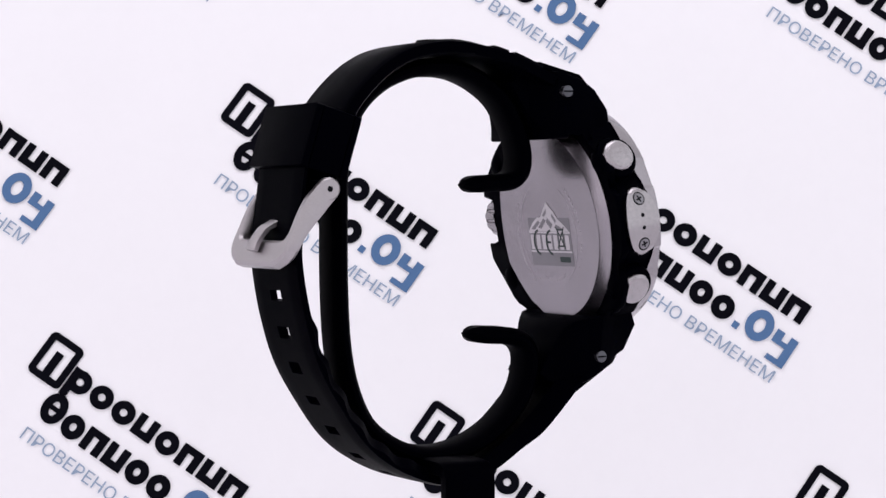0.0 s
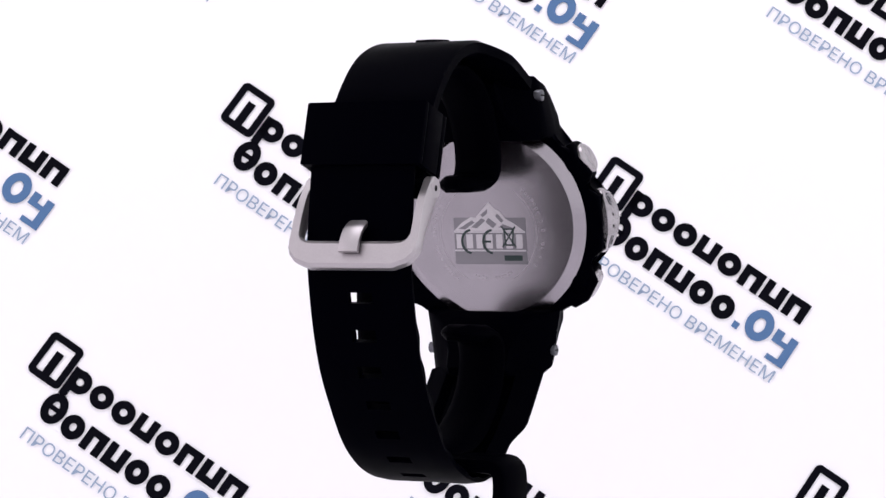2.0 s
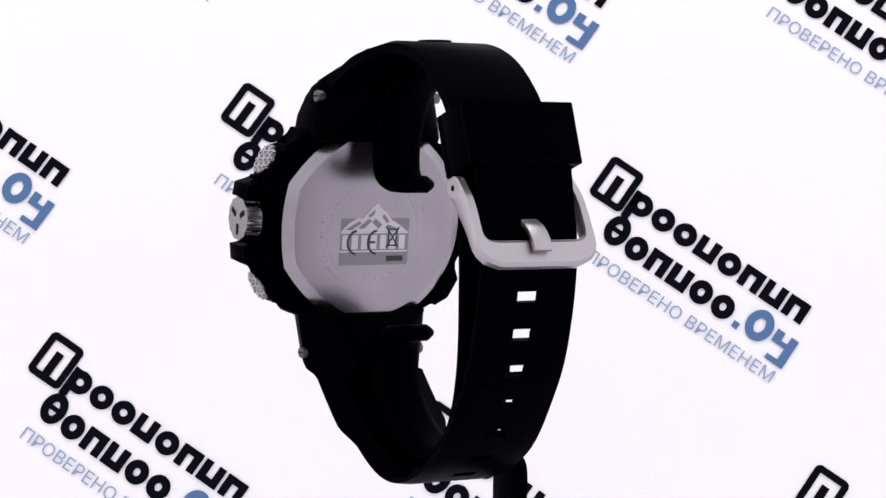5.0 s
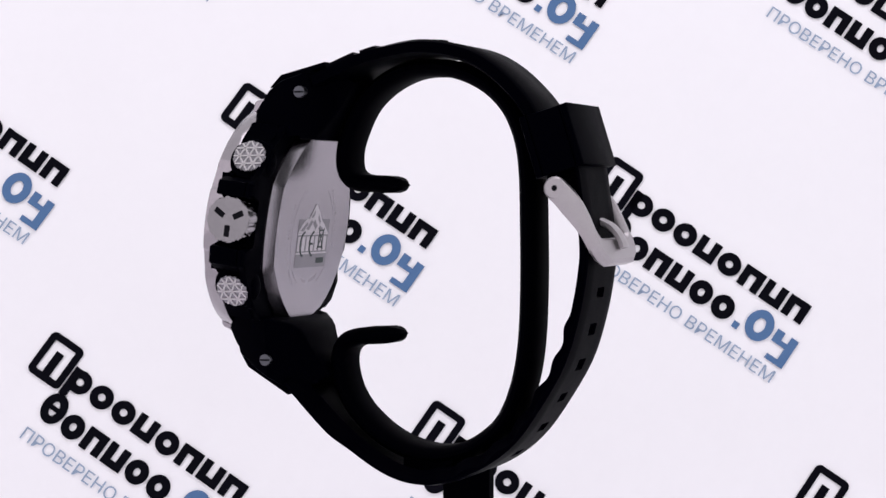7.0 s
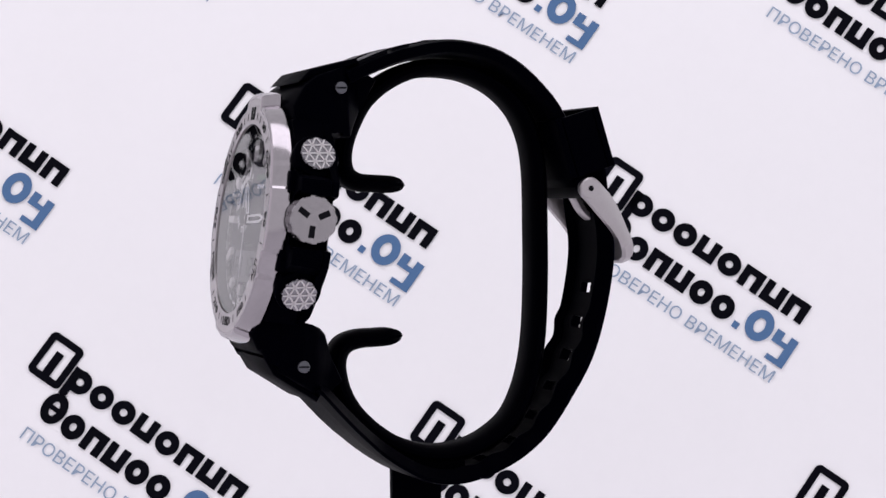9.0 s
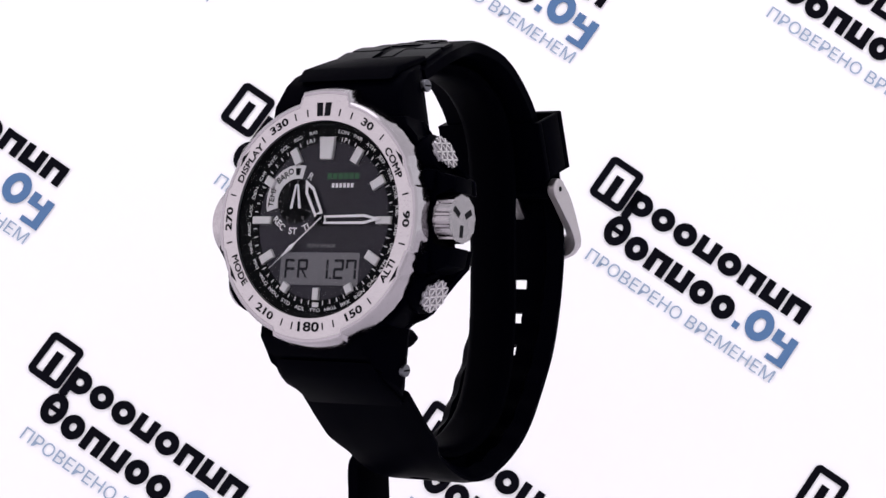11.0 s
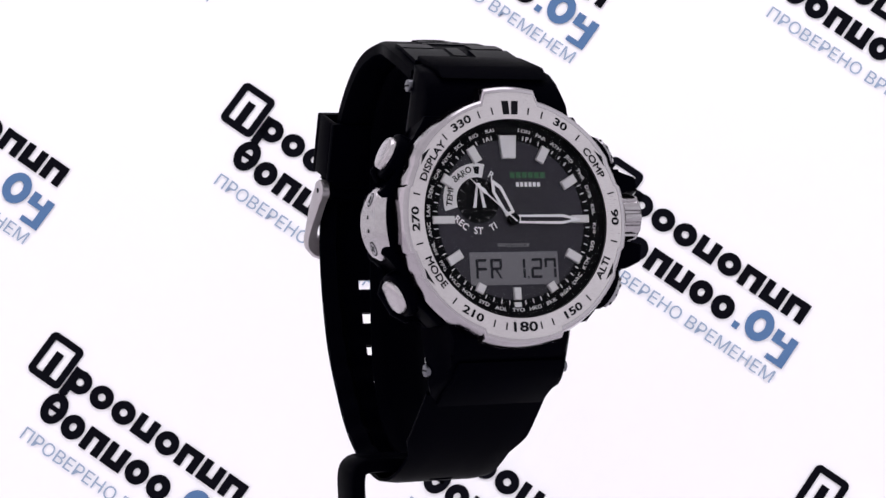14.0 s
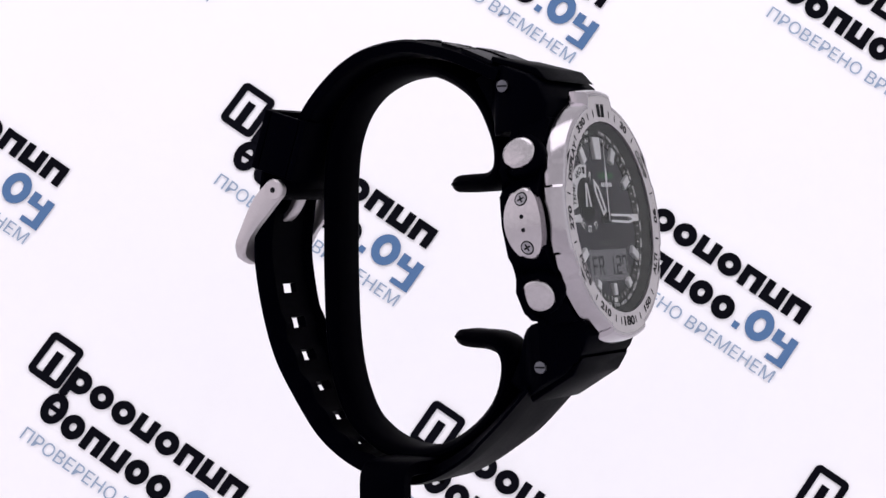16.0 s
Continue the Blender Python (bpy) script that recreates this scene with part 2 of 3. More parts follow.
def word(kinds, x, y0, y1, step, t):
    """A row of plain shapes in place of a trade name: o a ring, u and n two bars with a tie, p a ring with a stem, O and B tall rings."""
    bm = bmesh.new()
    for k in kinds:
        w = step - 0.75
        if k in "op":
            ring_shape(bm, x + w / 2, (y0 + y1) / 2, w / 2 + 0.1, (y1 - y0) / 2 + 0.15, t)
            if k == "p":
                bar_shape(bm, x - 0.1, x + t, y0 - 2.2, y1)
        elif k in "un":
            bar_shape(bm, x, x + t, y0, y1)
            bar_shape(bm, x + w - t, x + w, y0, y1)
            e = y0 if k == "u" else y1 - t * 0.9
            bar_shape(bm, x + t, x + w - t, e, e + t * 0.9)
        elif k == "y":
            bar_shape(bm, x + 0.3, x + 0.3 + t, (y0 + y1) / 2 - 0.4, y1)
            bar_shape(bm, x + w - t, x + w, y0 - 1.9, y1)
            bar_shape(bm, x + 0.3 + t, x + w - t, (y0 + y1) / 2 - 0.4, (y0 + y1) / 2 + 0.9)
            bar_shape(bm, x + 1.2, x + w - t, y0 - 1.9, y0 - 0.5)
        elif k in "OB":
            top = y1 + 2.1
            ring_shape(bm, x + w / 2, (y0 + top) / 2, w / 2 + 0.3, (top - y0) / 2, t)
            if k == "B":
                bar_shape(bm, x + 1.0, x + w - 1.0, (y0 + top) / 2 - 0.6, (y0 + top) / 2 + 0.6)
        elif k == ".":
            bar_shape(bm, x, x + 1.6, y0, y0 + 1.7)
            x += 2.6 - step
        x += step
    return bm


def prints():
    black = emblem()
    for other in (word("poouonun", 9.2, -8.9, -3.4, 6.45, 2.0), word("Bonuoo", 8.0, -18.7, -12.9, 6.3, 2.05)):
        me = bpy.data.meshes.new("tmp")
        other.to_mesh(me)
        black.from_mesh(me)
        bpy.data.meshes.remove(me)
    blue = word(".Oy", 46.4, -18.6, -12.6, 7.0, 2.1)
    slogan = lettering("ПРОВЕРЕНО ВРЕМЕНЕМ", 3.2)
    xs = [v.co.x for v in slogan.verts]
    wide = 53.6 / (max(xs) - min(xs))
    bmesh.ops.scale(slogan, vec=(wide, 1, 1), verts=slogan.verts)
    bmesh.ops.translate(slogan, vec=(8.0 - min(xs) * wide, -23.7, 0), verts=slogan.verts)
    meshes = []
    for name, bm, mat in (("printed_emblem", black, PRINT_BLACK), ("printed_blue_shapes", blue, PRINT_BLUE), ("printed_slogan", slogan, PRINT_SLATE)):
        for v in bm.verts:
            v.co.z = 0
        bm.transform(Matrix.Scale(K, 4))
        me = bpy.data.meshes.new(name)
        bm.to_mesh(me)
        bm.free()
        me.materials.append(mat)
        meshes.append((name, me))
    c, s = math.cos(READ), math.sin(READ)
    px, py = E1 * c + E2 * s, E1 * s - E2 * c
    pz = px.cross(py)
    turn = Matrix((px, py, pz)).transposed().to_4x4()
    seen = {(0, 0): (438, 148), (1, 0): (1088, 282), (0, 1): (97, 587), (1, 1): (770, 712), (2, 1): (1447, 829),
            (-1, 0): (-204, 38), (0, -1): (752, -264), (1, -1): (1407, -137), (2, 0): (1741, 405), (-1, 1): (-577, 470)}
    f = 4000.0
    for i in range(-4, 5):
        for j in range(-3, 2):
            if (i, j) in seen:
                x, y = ((q - m) / f for q, m in zip(seen[i, j], (784, 441)))
                ray = AXIS + Vector((1, 0, 0)) * x + Vector((0, -math.sin(PITCH), -math.cos(PITCH))) * y
                nrm = E1.cross(E2)
                p = EYE / K + ray * ((HUB - EYE / K).dot(nrm) / ray.dot(nrm))
            else:
                p = HUB + E1 * (-48.25 + 90.99 * i - 44.87 * j) + E2 * (-40.76 + 17.17 * i + 60.75 * j)
            q = p - E1.cross(E2).normalized() * 0.35
            if q.z < -50 and (i, j) not in seen:
                continue
            for name, me in meshes:
                ob = new(name, me)
                ob.matrix_basis = Matrix.Translation(q * K) @ turn
                ob.parent = backdrop


prints()


# ---- the watch ----
LEAN, X0, Y0, Z0 = radians(8.3), 0.0, -35.0, -2.9
CASE = Matrix(((1, 0, 0, X0), (0, math.sin(LEAN), -math.cos(LEAN), Y0), (0, math.cos(LEAN), math.sin(LEAN), Z0), (0, 0, 0, 1)))

watch = new("wrist_watch")
tagged(watch, "black resin sports watch with steel bezel on a display clip", "watch")
clip = new("watch_display_stand")
tagged(clip, "black bent plastic display clip holding a wrist watch", "display stand")


def cased(name, bm, mat, parent=None, label="", sharp=0.6):
    """A part drawn on the case's own axes: u to the right, v up the dial, w out of it."""
    bm.transform(CASE)
    return part(name, bm, mat, parent or watch, label, sharp)


def uvw(a, b, d):
    return (a, b, d)


def side_on(a, b, d):
    return (d, a, b)


def flare(bm, z0):
    """Widens an end piece towards the case and narrows it towards the strap."""
    for y in (-31, -29, -27, -25, -23, -21.5, -20, -18.5, -17, -15.5):
        bmesh.ops.bisect_plane(bm, geom=bm.verts[:] + bm.edges[:] + bm.faces[:], plane_co=(0, y, 0), plane_no=(0, 1, 0))
    for v in bm.verts:
        inward = (z0 - v.co.z) if z0 > 0 else (v.co.z - z0)
        if z0 > 0:
            slim = (1 - 0.06 * smooth_step(-23, -19.8, v.co.y)) * (1 - 0.42 * smooth_step(-19.8, -15, v.co.y))
        else:
            slim = 1 - 0.5 * smooth_step(-27, -19, v.co.y)
        corner = 1 - 0.14 * smooth_step(-31.0, -35.0, v.co.y) if z0 < 0 < v.co.x else 1
        v.co.x *= (1 + 0.017 * min(max(inward, 0), 10)) * slim * corner
        v.co.x -= 0.4


def case_body():
    right = [(13.6, 17.5), (14.6, 15.0), (16, 14.3), (18, 13.9), (19.8, 11.2), (21.2, 9.0), (22.3, 8.2), (24.3, 7.4), (24.7, 4.9), (20.4, 4.9),
             (20.4, -4.0), (24.7, -4.0), (24.3, -7.0), (22, -8.2), (20.3, -11.0), (18, -14.4), (16, -14.7), (13.5, -16.8)]
    left = [(-13.5, -16.8), (-15, -14.9), (-16.7, -15.9), (-19.3, -14.5), (-21.4, -10.9), (-20.6, -8.8), (-19.5, -7.6), (-20.8, -6.4), (-22.6, -5.0), (-22.8, 0),
            (-22.6, 5.0), (-20.8, 6.1), (-19.5, 6.7), (-20.8, 7.7), (-21.4, 9.3), (-19.6, 11.6), (-17.7, 13.5), (-16, 14.2), (-14.6, 14.7), (-13.6, 17.5)]
    # the guards beside the buttons reach out at the back only
    front = [(13.6, 17.5), (14.6, 15.0), (16, 13.6), (17.0, 12.9), (18.6, 8.4), (20.4, 7.9), (22.3, 8.0), (24.3, 7.4), (24.7, 4.9), (20.4, 4.9), (20.4, -4.0), (24.7, -4.0), (24.3, -7.0),
             (22, -8.0), (19.8, -8.1), (18.4, -8.8), (17.0, -13.2), (16, -14.0), (13.5, -16.8), (-13.5, -16.8), (-15.6, -14.6), (-17.2, -13.4), (-18.8, -8.2), (-20.4, -6.4),
             (-22.6, -5.0), (-22.8, 0), (-22.6, 5.0), (-20.4, 6.2), (-18.8, 7.8), (-17.2, 12.6), (-16, 13.6), (-14.6, 14.7), (-13.6, 17.5)]
    bm = bmesh.new()
    prism(bm, right + left, uvw, -10.3, -8.9, 0.55, 2)
    prism(bm, front, uvw, -9.0, -3.6, 0.6, 2)
    cased("case", bm, RESIN, label="black resin watch case")
    # end pieces that carry the strap, above and below
    bm = bmesh.new()
    top = [(-28.6, 11.6), (-28.6, 16), (-26.4, 19.6), (-24.2, 21.2), (-19.9, 22.6), (-16, 23.2), (-12.0, 20.8), (-15, 16), (-18, 10.8), (-20.1, 10.8), (-21.3, 12.2)]
    prism(bm, top, side_on, -12.0, 12.0, 0.8)
    flare(bm, 20.0)
    part("upper_end_piece", bm, RESIN, watch)
    bm = bmesh.new()
    low = [(-33.5, -18.4), (-35.3, -22.5), (-34.1, -25.3), (-32.4, -26.4), (-30.8, -28.9), (-23.8, -33.2), (-20.2, -32.6), (-18.2, -31.0), (-20.6, -26.4), (-21.9, -22.8), (-23.3, -21.6), (-25.4, -20.8)]
    prism(bm, low, side_on, -12.0, 12.0, 0.8)
    flare(bm, -27.5)
    for v in bm.verts:
        v.co.x *= 1 - 0.13 * smooth_step(-27, -33, v.co.y)
    part("lower_end_piece", bm, RESIN, watch)
    bm = bmesh.new()
    prism(bm, [(-27.0, 20.1), (-24.9, 22.3), (-16.6, 24.4), (-16.1, 23.3), (-20, 22.4), (-25, 20.6)], side_on, -9.8, 9.8, 0.45, 2)
    part("strap_cover_plate", bm, RESIN, watch)
    bm = bmesh.new()
    prism(bm, [(-33.3, -26.4), (-31.6, -29.4), (-24.0, -34.2), (-23.4, -33.2), (-30, -28.4)], side_on, -9.8, 9.8, 0.45, 2)
    part("strap_cover_plate", bm, RESIN, watch)
    # slotted screws on the end pieces
    for x in (-12.6, 12.0):
        for y, z in ((-20.2, 19.1), (-27.0, -27.9)):
            bm = bmesh.new()
            n, d = 20, math.copysign(0.55, x)
            prism(bm, [(1.05 * math.cos(2 * math.pi * k / n) + y, 1.05 * math.sin(2 * math.pi * k / n) + z) for k in range(n)], side_on, x - 5 * d, x + d, 0.15)
            screw = part("lug_screw", bm, SCREW, watch, "small slotted steel screw")
            bm = bmesh.new()
            prism(bm, [(y - 0.9, z - 0.15), (y + 0.9, z - 0.15), (y + 0.9, z + 0.15), (y - 0.9, z + 0.15)], side_on, x + d, x + d * 1.06)
            part("screw_slot", bm, INK, screw)


def bezel():
    def reach(a, r):
        if r < 19.0:
            return r
        d = math.degrees(a) % 360
        up, dn = abs(d - 90), abs(d - 270)
        lift = max(1 - smooth_step(13.0, 14.0, up), 0.4 * (1 - smooth_step(19.5, 20.2, dn)))
        flat = 0.35 * (1 - smooth_step(6, 7, min(abs(d - 22), abs(d - 338), abs(d - 158), abs(d - 202))))
        return r + 1.7 * lift - flat
    bm = bmesh.new()
    lathe(bm, [(16.38, -1.0), (16.38, -0.02), (16.42, 0.0), (19.1, 0.0), (19.1, -2.4), (18.6, -2.5), (16.35, -2.5)], 240, reach, cap=False)
    ring = cased("bezel", bm, STEEL, label="silver brushed steel compass bezel with black numerals", sharp=0.35)
    bm = bmesh.new()
    lathe(bm, [(19.13, 0.03), (19.6, 0.0), (19.95, -0.25), (20.15, -0.7), (20.6, -2.5), (20.6, -3.2), (20.2, -3.5), (19.13, -3.5)], 240, reach, cap=False)
    cased("bezel_rim", bm, POLISHED, ring, "polished steel outer rim", sharp=0.35)
    bm = bmesh.new()
    lathe(bm, [(15.5, -2.55), (19.1, -2.55), (19.1, -3.0), (19.8, -3.55), (19.8, -3.7), (15.5, -3.7)], 160, None, cap=False)
    cased("bezel_base_ring", bm, DARK_STEEL)

    def stamp(bm, r, deg, spin=0.0, name="numeral", mat=INK):
        a = radians(90 - deg)
        z = 0.012
        bm.transform(Matrix.Translation((r * math.cos(a), r * math.sin(a), z)) @ Matrix.Rotation(radians(-deg + spin), 4, "Z"))
        raise_flat(bm, 0.03)
        cased(name, bm, mat, ring)
    for text, deg, spin in (("30", 30, 0), ("90", 90, 0), ("150", 150, 180), ("180", 180, 180), ("210", 210, 180), ("270", 270, 0), ("330", 330, 0)):
        bm = lettering(text, 1.6 if text == "180" else 1.3, 0.055)
        bmesh.ops.scale(bm, vec=(1.5, 1, 1), verts=bm.verts)
        stamp(bm, 17.85, deg, spin)
    for text, deg, spin in (("COMP", 58, 0), ("ALTI", 119, 180), ("MODE", 240, 180), ("DISPLAY", 303, 0)):
        curved = embolden(lettering(text, 1.22), 0.045)
        # bent round the ring
        sign = 1 if spin == 0 else -1
        for v in curved.verts:
            b = v.co.x * 1.22 / 17.6
            rr = 17.35 + sign * v.co.y
            v.co.x, v.co.y = rr * math.sin(b), sign * (rr * math.cos(b) - 17.35)
        stamp(curved, 17.35, deg, spin, "function_name")
        bm = bmesh.new()
        bm.faces.new([bm.verts.new((x, y, 0)) for x, y in ((-1.6, -0.2), (1.6, -0.2), (0, 0.4))])
        stamp(bm, 18.75, deg, 0, "arrow_mark")
    for deg in (10.5, 18.5, 42, 77, 103, 138, 163, 170, 190, 197, 222, 257, 283, 318, 341.5, 349.5):
        bm = bmesh.new()
        bar_shape(bm, -0.12, 0.12, -0.6, 0.6)
        stamp(bm, 17.9, deg, 0, "degree_tick")
    for s in (-1, 1):
        bm = bmesh.new()
        bm.faces.new([bm.verts.new((s * x, y, 0)) for x, y in ((0.14, -1.1), (1.3, -1.1), (1.5, 1.15), (0.28, 1.15))][::s])
        stamp(bm, 18.2, 0, 0, "north_mark")


def dial():
    bm = bmesh.new()
    lathe(bm, [(0.001, -2.2), (13.2, -2.2), (13.25, -2.6), (0.001, -2.6)], 128, cap=False)
    face = cased("dial", bm, DIAL, label="charcoal analogue dial with pale hour markers and grey digital window")
    bm = bmesh.new()
    lathe(bm, [(13.2, -1.95), (15.5, -1.75), (15.7, -1.6), (16.36, -0.5), (16.36, -2.6), (13.2, -2.6)], 160, cap=False)
    flange = cased("dial_ring", bm, RING, label="black dial ring with white city codes")

    def put(bm, u, v, w, spin=0.0, h=0.05, name="print", mat=WHITE_INK, parent=None):
        bm.transform(Matrix.Translation((u, v, w)) @ Matrix.Rotation(radians(spin), 4, "Z"))
        raise_flat(bm, h)
        return cased(name, bm, mat, parent or face)

    cities = "LON PAR ATH JED THR DXB KBL KHI DEL KTM DAC RGN BKK HKG TYO ADL SYD NOU WLG PPG HNL ANC LAX DEN CHI NYC SCL RIO RAI".split()
    for k, name in enumerate(cities):
        deg = 12 + k * 12 if k < 14 else 180 + (k - 14) * 12.0
        bm = lettering(name, 0.62, 0.0)
        bmesh.ops.scale(bm, vec=(1.3, 1, 1), verts=bm.verts)
        if 108 < deg < 252:
            spin = 180 - deg
        else:
            spin = -deg
        a = radians(90 - deg)
        put(bm, 14.9 * math.cos(a), 14.9 * math.sin(a), -1.77, spin, 0.03, "city_code", WHITE_INK, flange)
    for k in range(60):
        if k % 5 == 0:
            continue
        bm = bmesh.new()
        bar_shape(bm, -0.07, 0.07, -0.35, 0.35)
        a = radians(90 - 6 * k)
        put(bm, 13.72 * math.cos(a), 13.72 * math.sin(a), -1.86, -6 * k, 0.03, "minute_tick", WHITE_INK, flange)
    for text, deg in (("A", 345), ("P", 15)):
        a = radians(90 - deg)
        put(lettering(text, 0.8, 0.01), 13.7 * math.cos(a), 13.7 * math.sin(a), -1.86, -deg, 0.03, "half_day_mark", WHITE_INK, flange)
    # hour markers stand up from the dial
    for k in range(12):
        bm = bmesh.new()
        half, r0, r1 = {0: (1.55, 10.1, 13.9), 3: (0.62, 10.9, 13.9), 9: (0.62, 10.4, 14.2), 6: (0.62, 11.2, 13.2), 5: (0.72, 12.2, 13.7),
                        7: (0.72, 12.2, 13.7), 10: (0.75, 12.0, 13.9)}.get(k, (0.75, 11.0, 13.7))
        taper = 0.78 if k == 0 else 1
        prism(bm, [(-half * taper, r0), (half * taper, r0), (half, r1), (-half, r1)], uvw, -2.2, -1.45, 0.12, 1)
        bm.transform(Matrix.Rotation(radians(-30 * k), 4, "Z"))
        cased("hour_marker", bm, LUME, face, "pale raised hour marker")
    bm = bmesh.new()
    bar_shape(bm, -0.62, 0.62, -0.4, 0.4)
    put(bm, 0, -14.0, -1.9, 0, 0.15, "six_mark", LUME)
    # digital window
    bm = bmesh.new()
    box(bm, -8.0, 7.9, -10.7, -5.3, -2.2, -2.1, 0.04)
    cased("digital_window", bm, LCD, face, "grey liquid crystal window")
    def digit(u, v, on):
        w, h, t = 2.1, 3.3, 0.46
        where = {"a": (0.15, w - 0.15, h - t, h), "g": (0.15, w - 0.15, h / 2 - t / 2, h / 2 + t / 2), "d": (0.15, w - 0.15, 0, t),
                 "f": (0, t, h / 2 + 0.1, h - 0.1), "b": (w - t, w, h / 2 + 0.1, h - 0.1), "e": (0, t, 0.1, h / 2 - 0.1), "c": (w - t, w, 0.1, h / 2 - 0.1)}
        for q in on:
            x0, x1, y0, y1 = where[q]
            bm = bmesh.new()
            bar_shape(bm, u + x0, u + x1, v + y0, v + y1)
            put(bm, 0, 0, -2.08, 0, 0.02, "digit_segment", LCD_INK)
    digit(-7.0, -9.7, "aefg")
    digit(-4.4, -9.7, "abefg")
    bm = bmesh.new()
    bm.faces.new([bm.verts.new((x, y, 0)) for x, y in ((-3.6, -8.2), (-3.2, -8.2), (-2.3, -9.6), (-2.7, -9.6))][::-1])
    put(bm, 0, 0, -2.08, 0, 0.02, "digit_segment", LCD_INK)
    digit(-0.2, -9.7, "bc")
    digit(2.9, -9.7, "abged")
    digit(5.4, -9.7, "abcf")
    bm = bmesh.new()
    bar_shape(bm, 2.2, 2.55, -9.7, -9.35)
    put(bm, 0, 0, -2.08, 0, 0.02, "digit_point", LCD_INK)
    # small dial at ten o'clock
    bm = bmesh.new()
    n = 48
    ring = []
    for k in range(n + 1):
        a = radians(76 + (196 - 76) * k / n)
        ring.append((bm.verts.new((3.85 * math.cos(a), 3.85 * math.sin(a), 0)), bm.verts.new((6.15 * math.cos(a), 6.15 * math.sin(a), 0))))
    for p, q in zip(ring, ring[1:]):
        bm.faces.new((p[0], p[1], q[1], q[0]))
    put(bm, -5.8, 3.2, -2.18, 0, 0.1, "subdial_band", LUME)
    bm = bmesh.new()
    lathe(bm, [(0.001, -2.17), (3.75, -2.17), (3.75, -2.25), (0.001, -2.25)], 48, cap=False)
    bm.transform(Matrix.Translation((-5.8, 3.2, 0)))
    cased("subdial_disc", bm, RING, face)
    for text, deg, r, mat, w in (("BARO", 31, 5.0, INK, -2.06), ("TEMP", 81, 5.0, INK, -2.06), ("REC", 139, 4.9, WHITE_INK, -2.14), ("ST", 177, 5.0, WHITE_INK, -2.14), ("TI", 209, 5.0, WHITE_INK, -2.14)):
        bm = embolden(lettering(text, 1.05 if mat is INK else 1.15), 0.035)
        a = radians(90 + deg)
        spin = deg if deg < 100 else deg - 180
        put(bm, -5.8 + r * math.cos(a), 3.2 + r * math.sin(a), w, spin, 0.02, "function_print", mat)
    for k in range(12):
        a = radians(30 * k)
        bm = bmesh.new()
        bar_shape(bm, -0.06, 0.06, -0.25, 0.25)
        put(bm, -5.8 + 3.3 * math.sin(a), 3.2 + 3.3 * math.cos(a), -2.15, -30 * k, 0.02, "subdial_tick", STICKER)
    put(lettering("R", 1.2, 0.015), -5.8 + 4.9 * math.sin(radians(32)), 3.2 + 4.9 * math.cos(radians(32)), -2.14, -32, 0.02, "function_print", WHITE_INK)
    bm = bmesh.new()
    bm.faces.new([bm.verts.new((x, y, 0)) for x, y in ((-0.35, -0.6), (0.35, -0.6), (0.55, 0.6), (-0.55, 0.6))])
    put(bm, -5.8, 3.2 + 5.0, -2.06, 0, 0.02, "band_mark", INK)
    for s in (-1, 1):
        bm = bmesh.new()
        prism(bm, [(0, 2.5), (s * 0.35, 2.4), (s * 1.15, -1.6), (s * 0.6, -1.6)][::s], uvw, -1.95, -1.85)
        bm.transform(Matrix.Translation((-5.7, 3.6, 0)))
        cased("function_hand", bm, WHITE_INK)
    # maker's marks as plain bars
    for u, v, w, h, mat in ((3.4, 7.4, 6.6, 1.0, GREEN_INK), (3.4, 5.85, 4.6, 0.75, WHITE_INK), ):
        for k in range(6):
            bm = bmesh.new()
            x = u - w / 2 + w * k / 6
            bar_shape(bm, x + 0.12, x + w / 6 - 0.12, v - h / 2, v + h / 2)
            put(bm, 0, 0, -2.17, 0, 0.02, "name_bar", mat)
    put(lettering("TRIPLE SENSOR", 0.62), 0.0, -4.2, -2.17, 0, 0.02, "dial_caption", STICKER)
    # glass
    bm = bmesh.new()
    lathe(bm, [(0.001, -0.25), (16.2, -0.25), (16.34, -0.4)], 128, cap=None)
    pane = cased("glass", bm, GLASS, label="clear flat watch glass")
    pane.visible_shadow = False


def hand(name, outline, inner, w, mat):
    """A hand along +v from the dial's centre, hollow where inner is given."""
    bm = bmesh.new()
    if inner:
        a = [bm.verts.new((x, y, 0)) for x, y in outline]
        b = [bm.verts.new((x, y, 0)) for x, y in inner]
        n = len(a)
        for i in range(n):
            bm.faces.new((a[i], a[(i + 1) % n], b[(i + 1) % n], b[i]))
    else:
        bm.faces.new([bm.verts.new((x, y, 0)) for x, y in outline])
    raise_flat(bm, 0.12)
    ob = part(name, bm, mat, watch)
    ob["lift"] = w
    return ob


def at_dial(w, deg):
    """The pose of a hand that points deg degrees past twelve."""
    m = CASE @ Matrix.Translation((0, 0, w)) @ Matrix.Rotation(radians(-deg), 4, "Z")
    m.translation *= K
    return m


def disc(bm, r, d0, d1, n=28, bevel=0.0):
    prism(bm, [(r * math.cos(2 * math.pi * k / n), r * math.sin(2 * math.pi * k / n)) for k in range(n)], uvw, d0, d1, bevel)


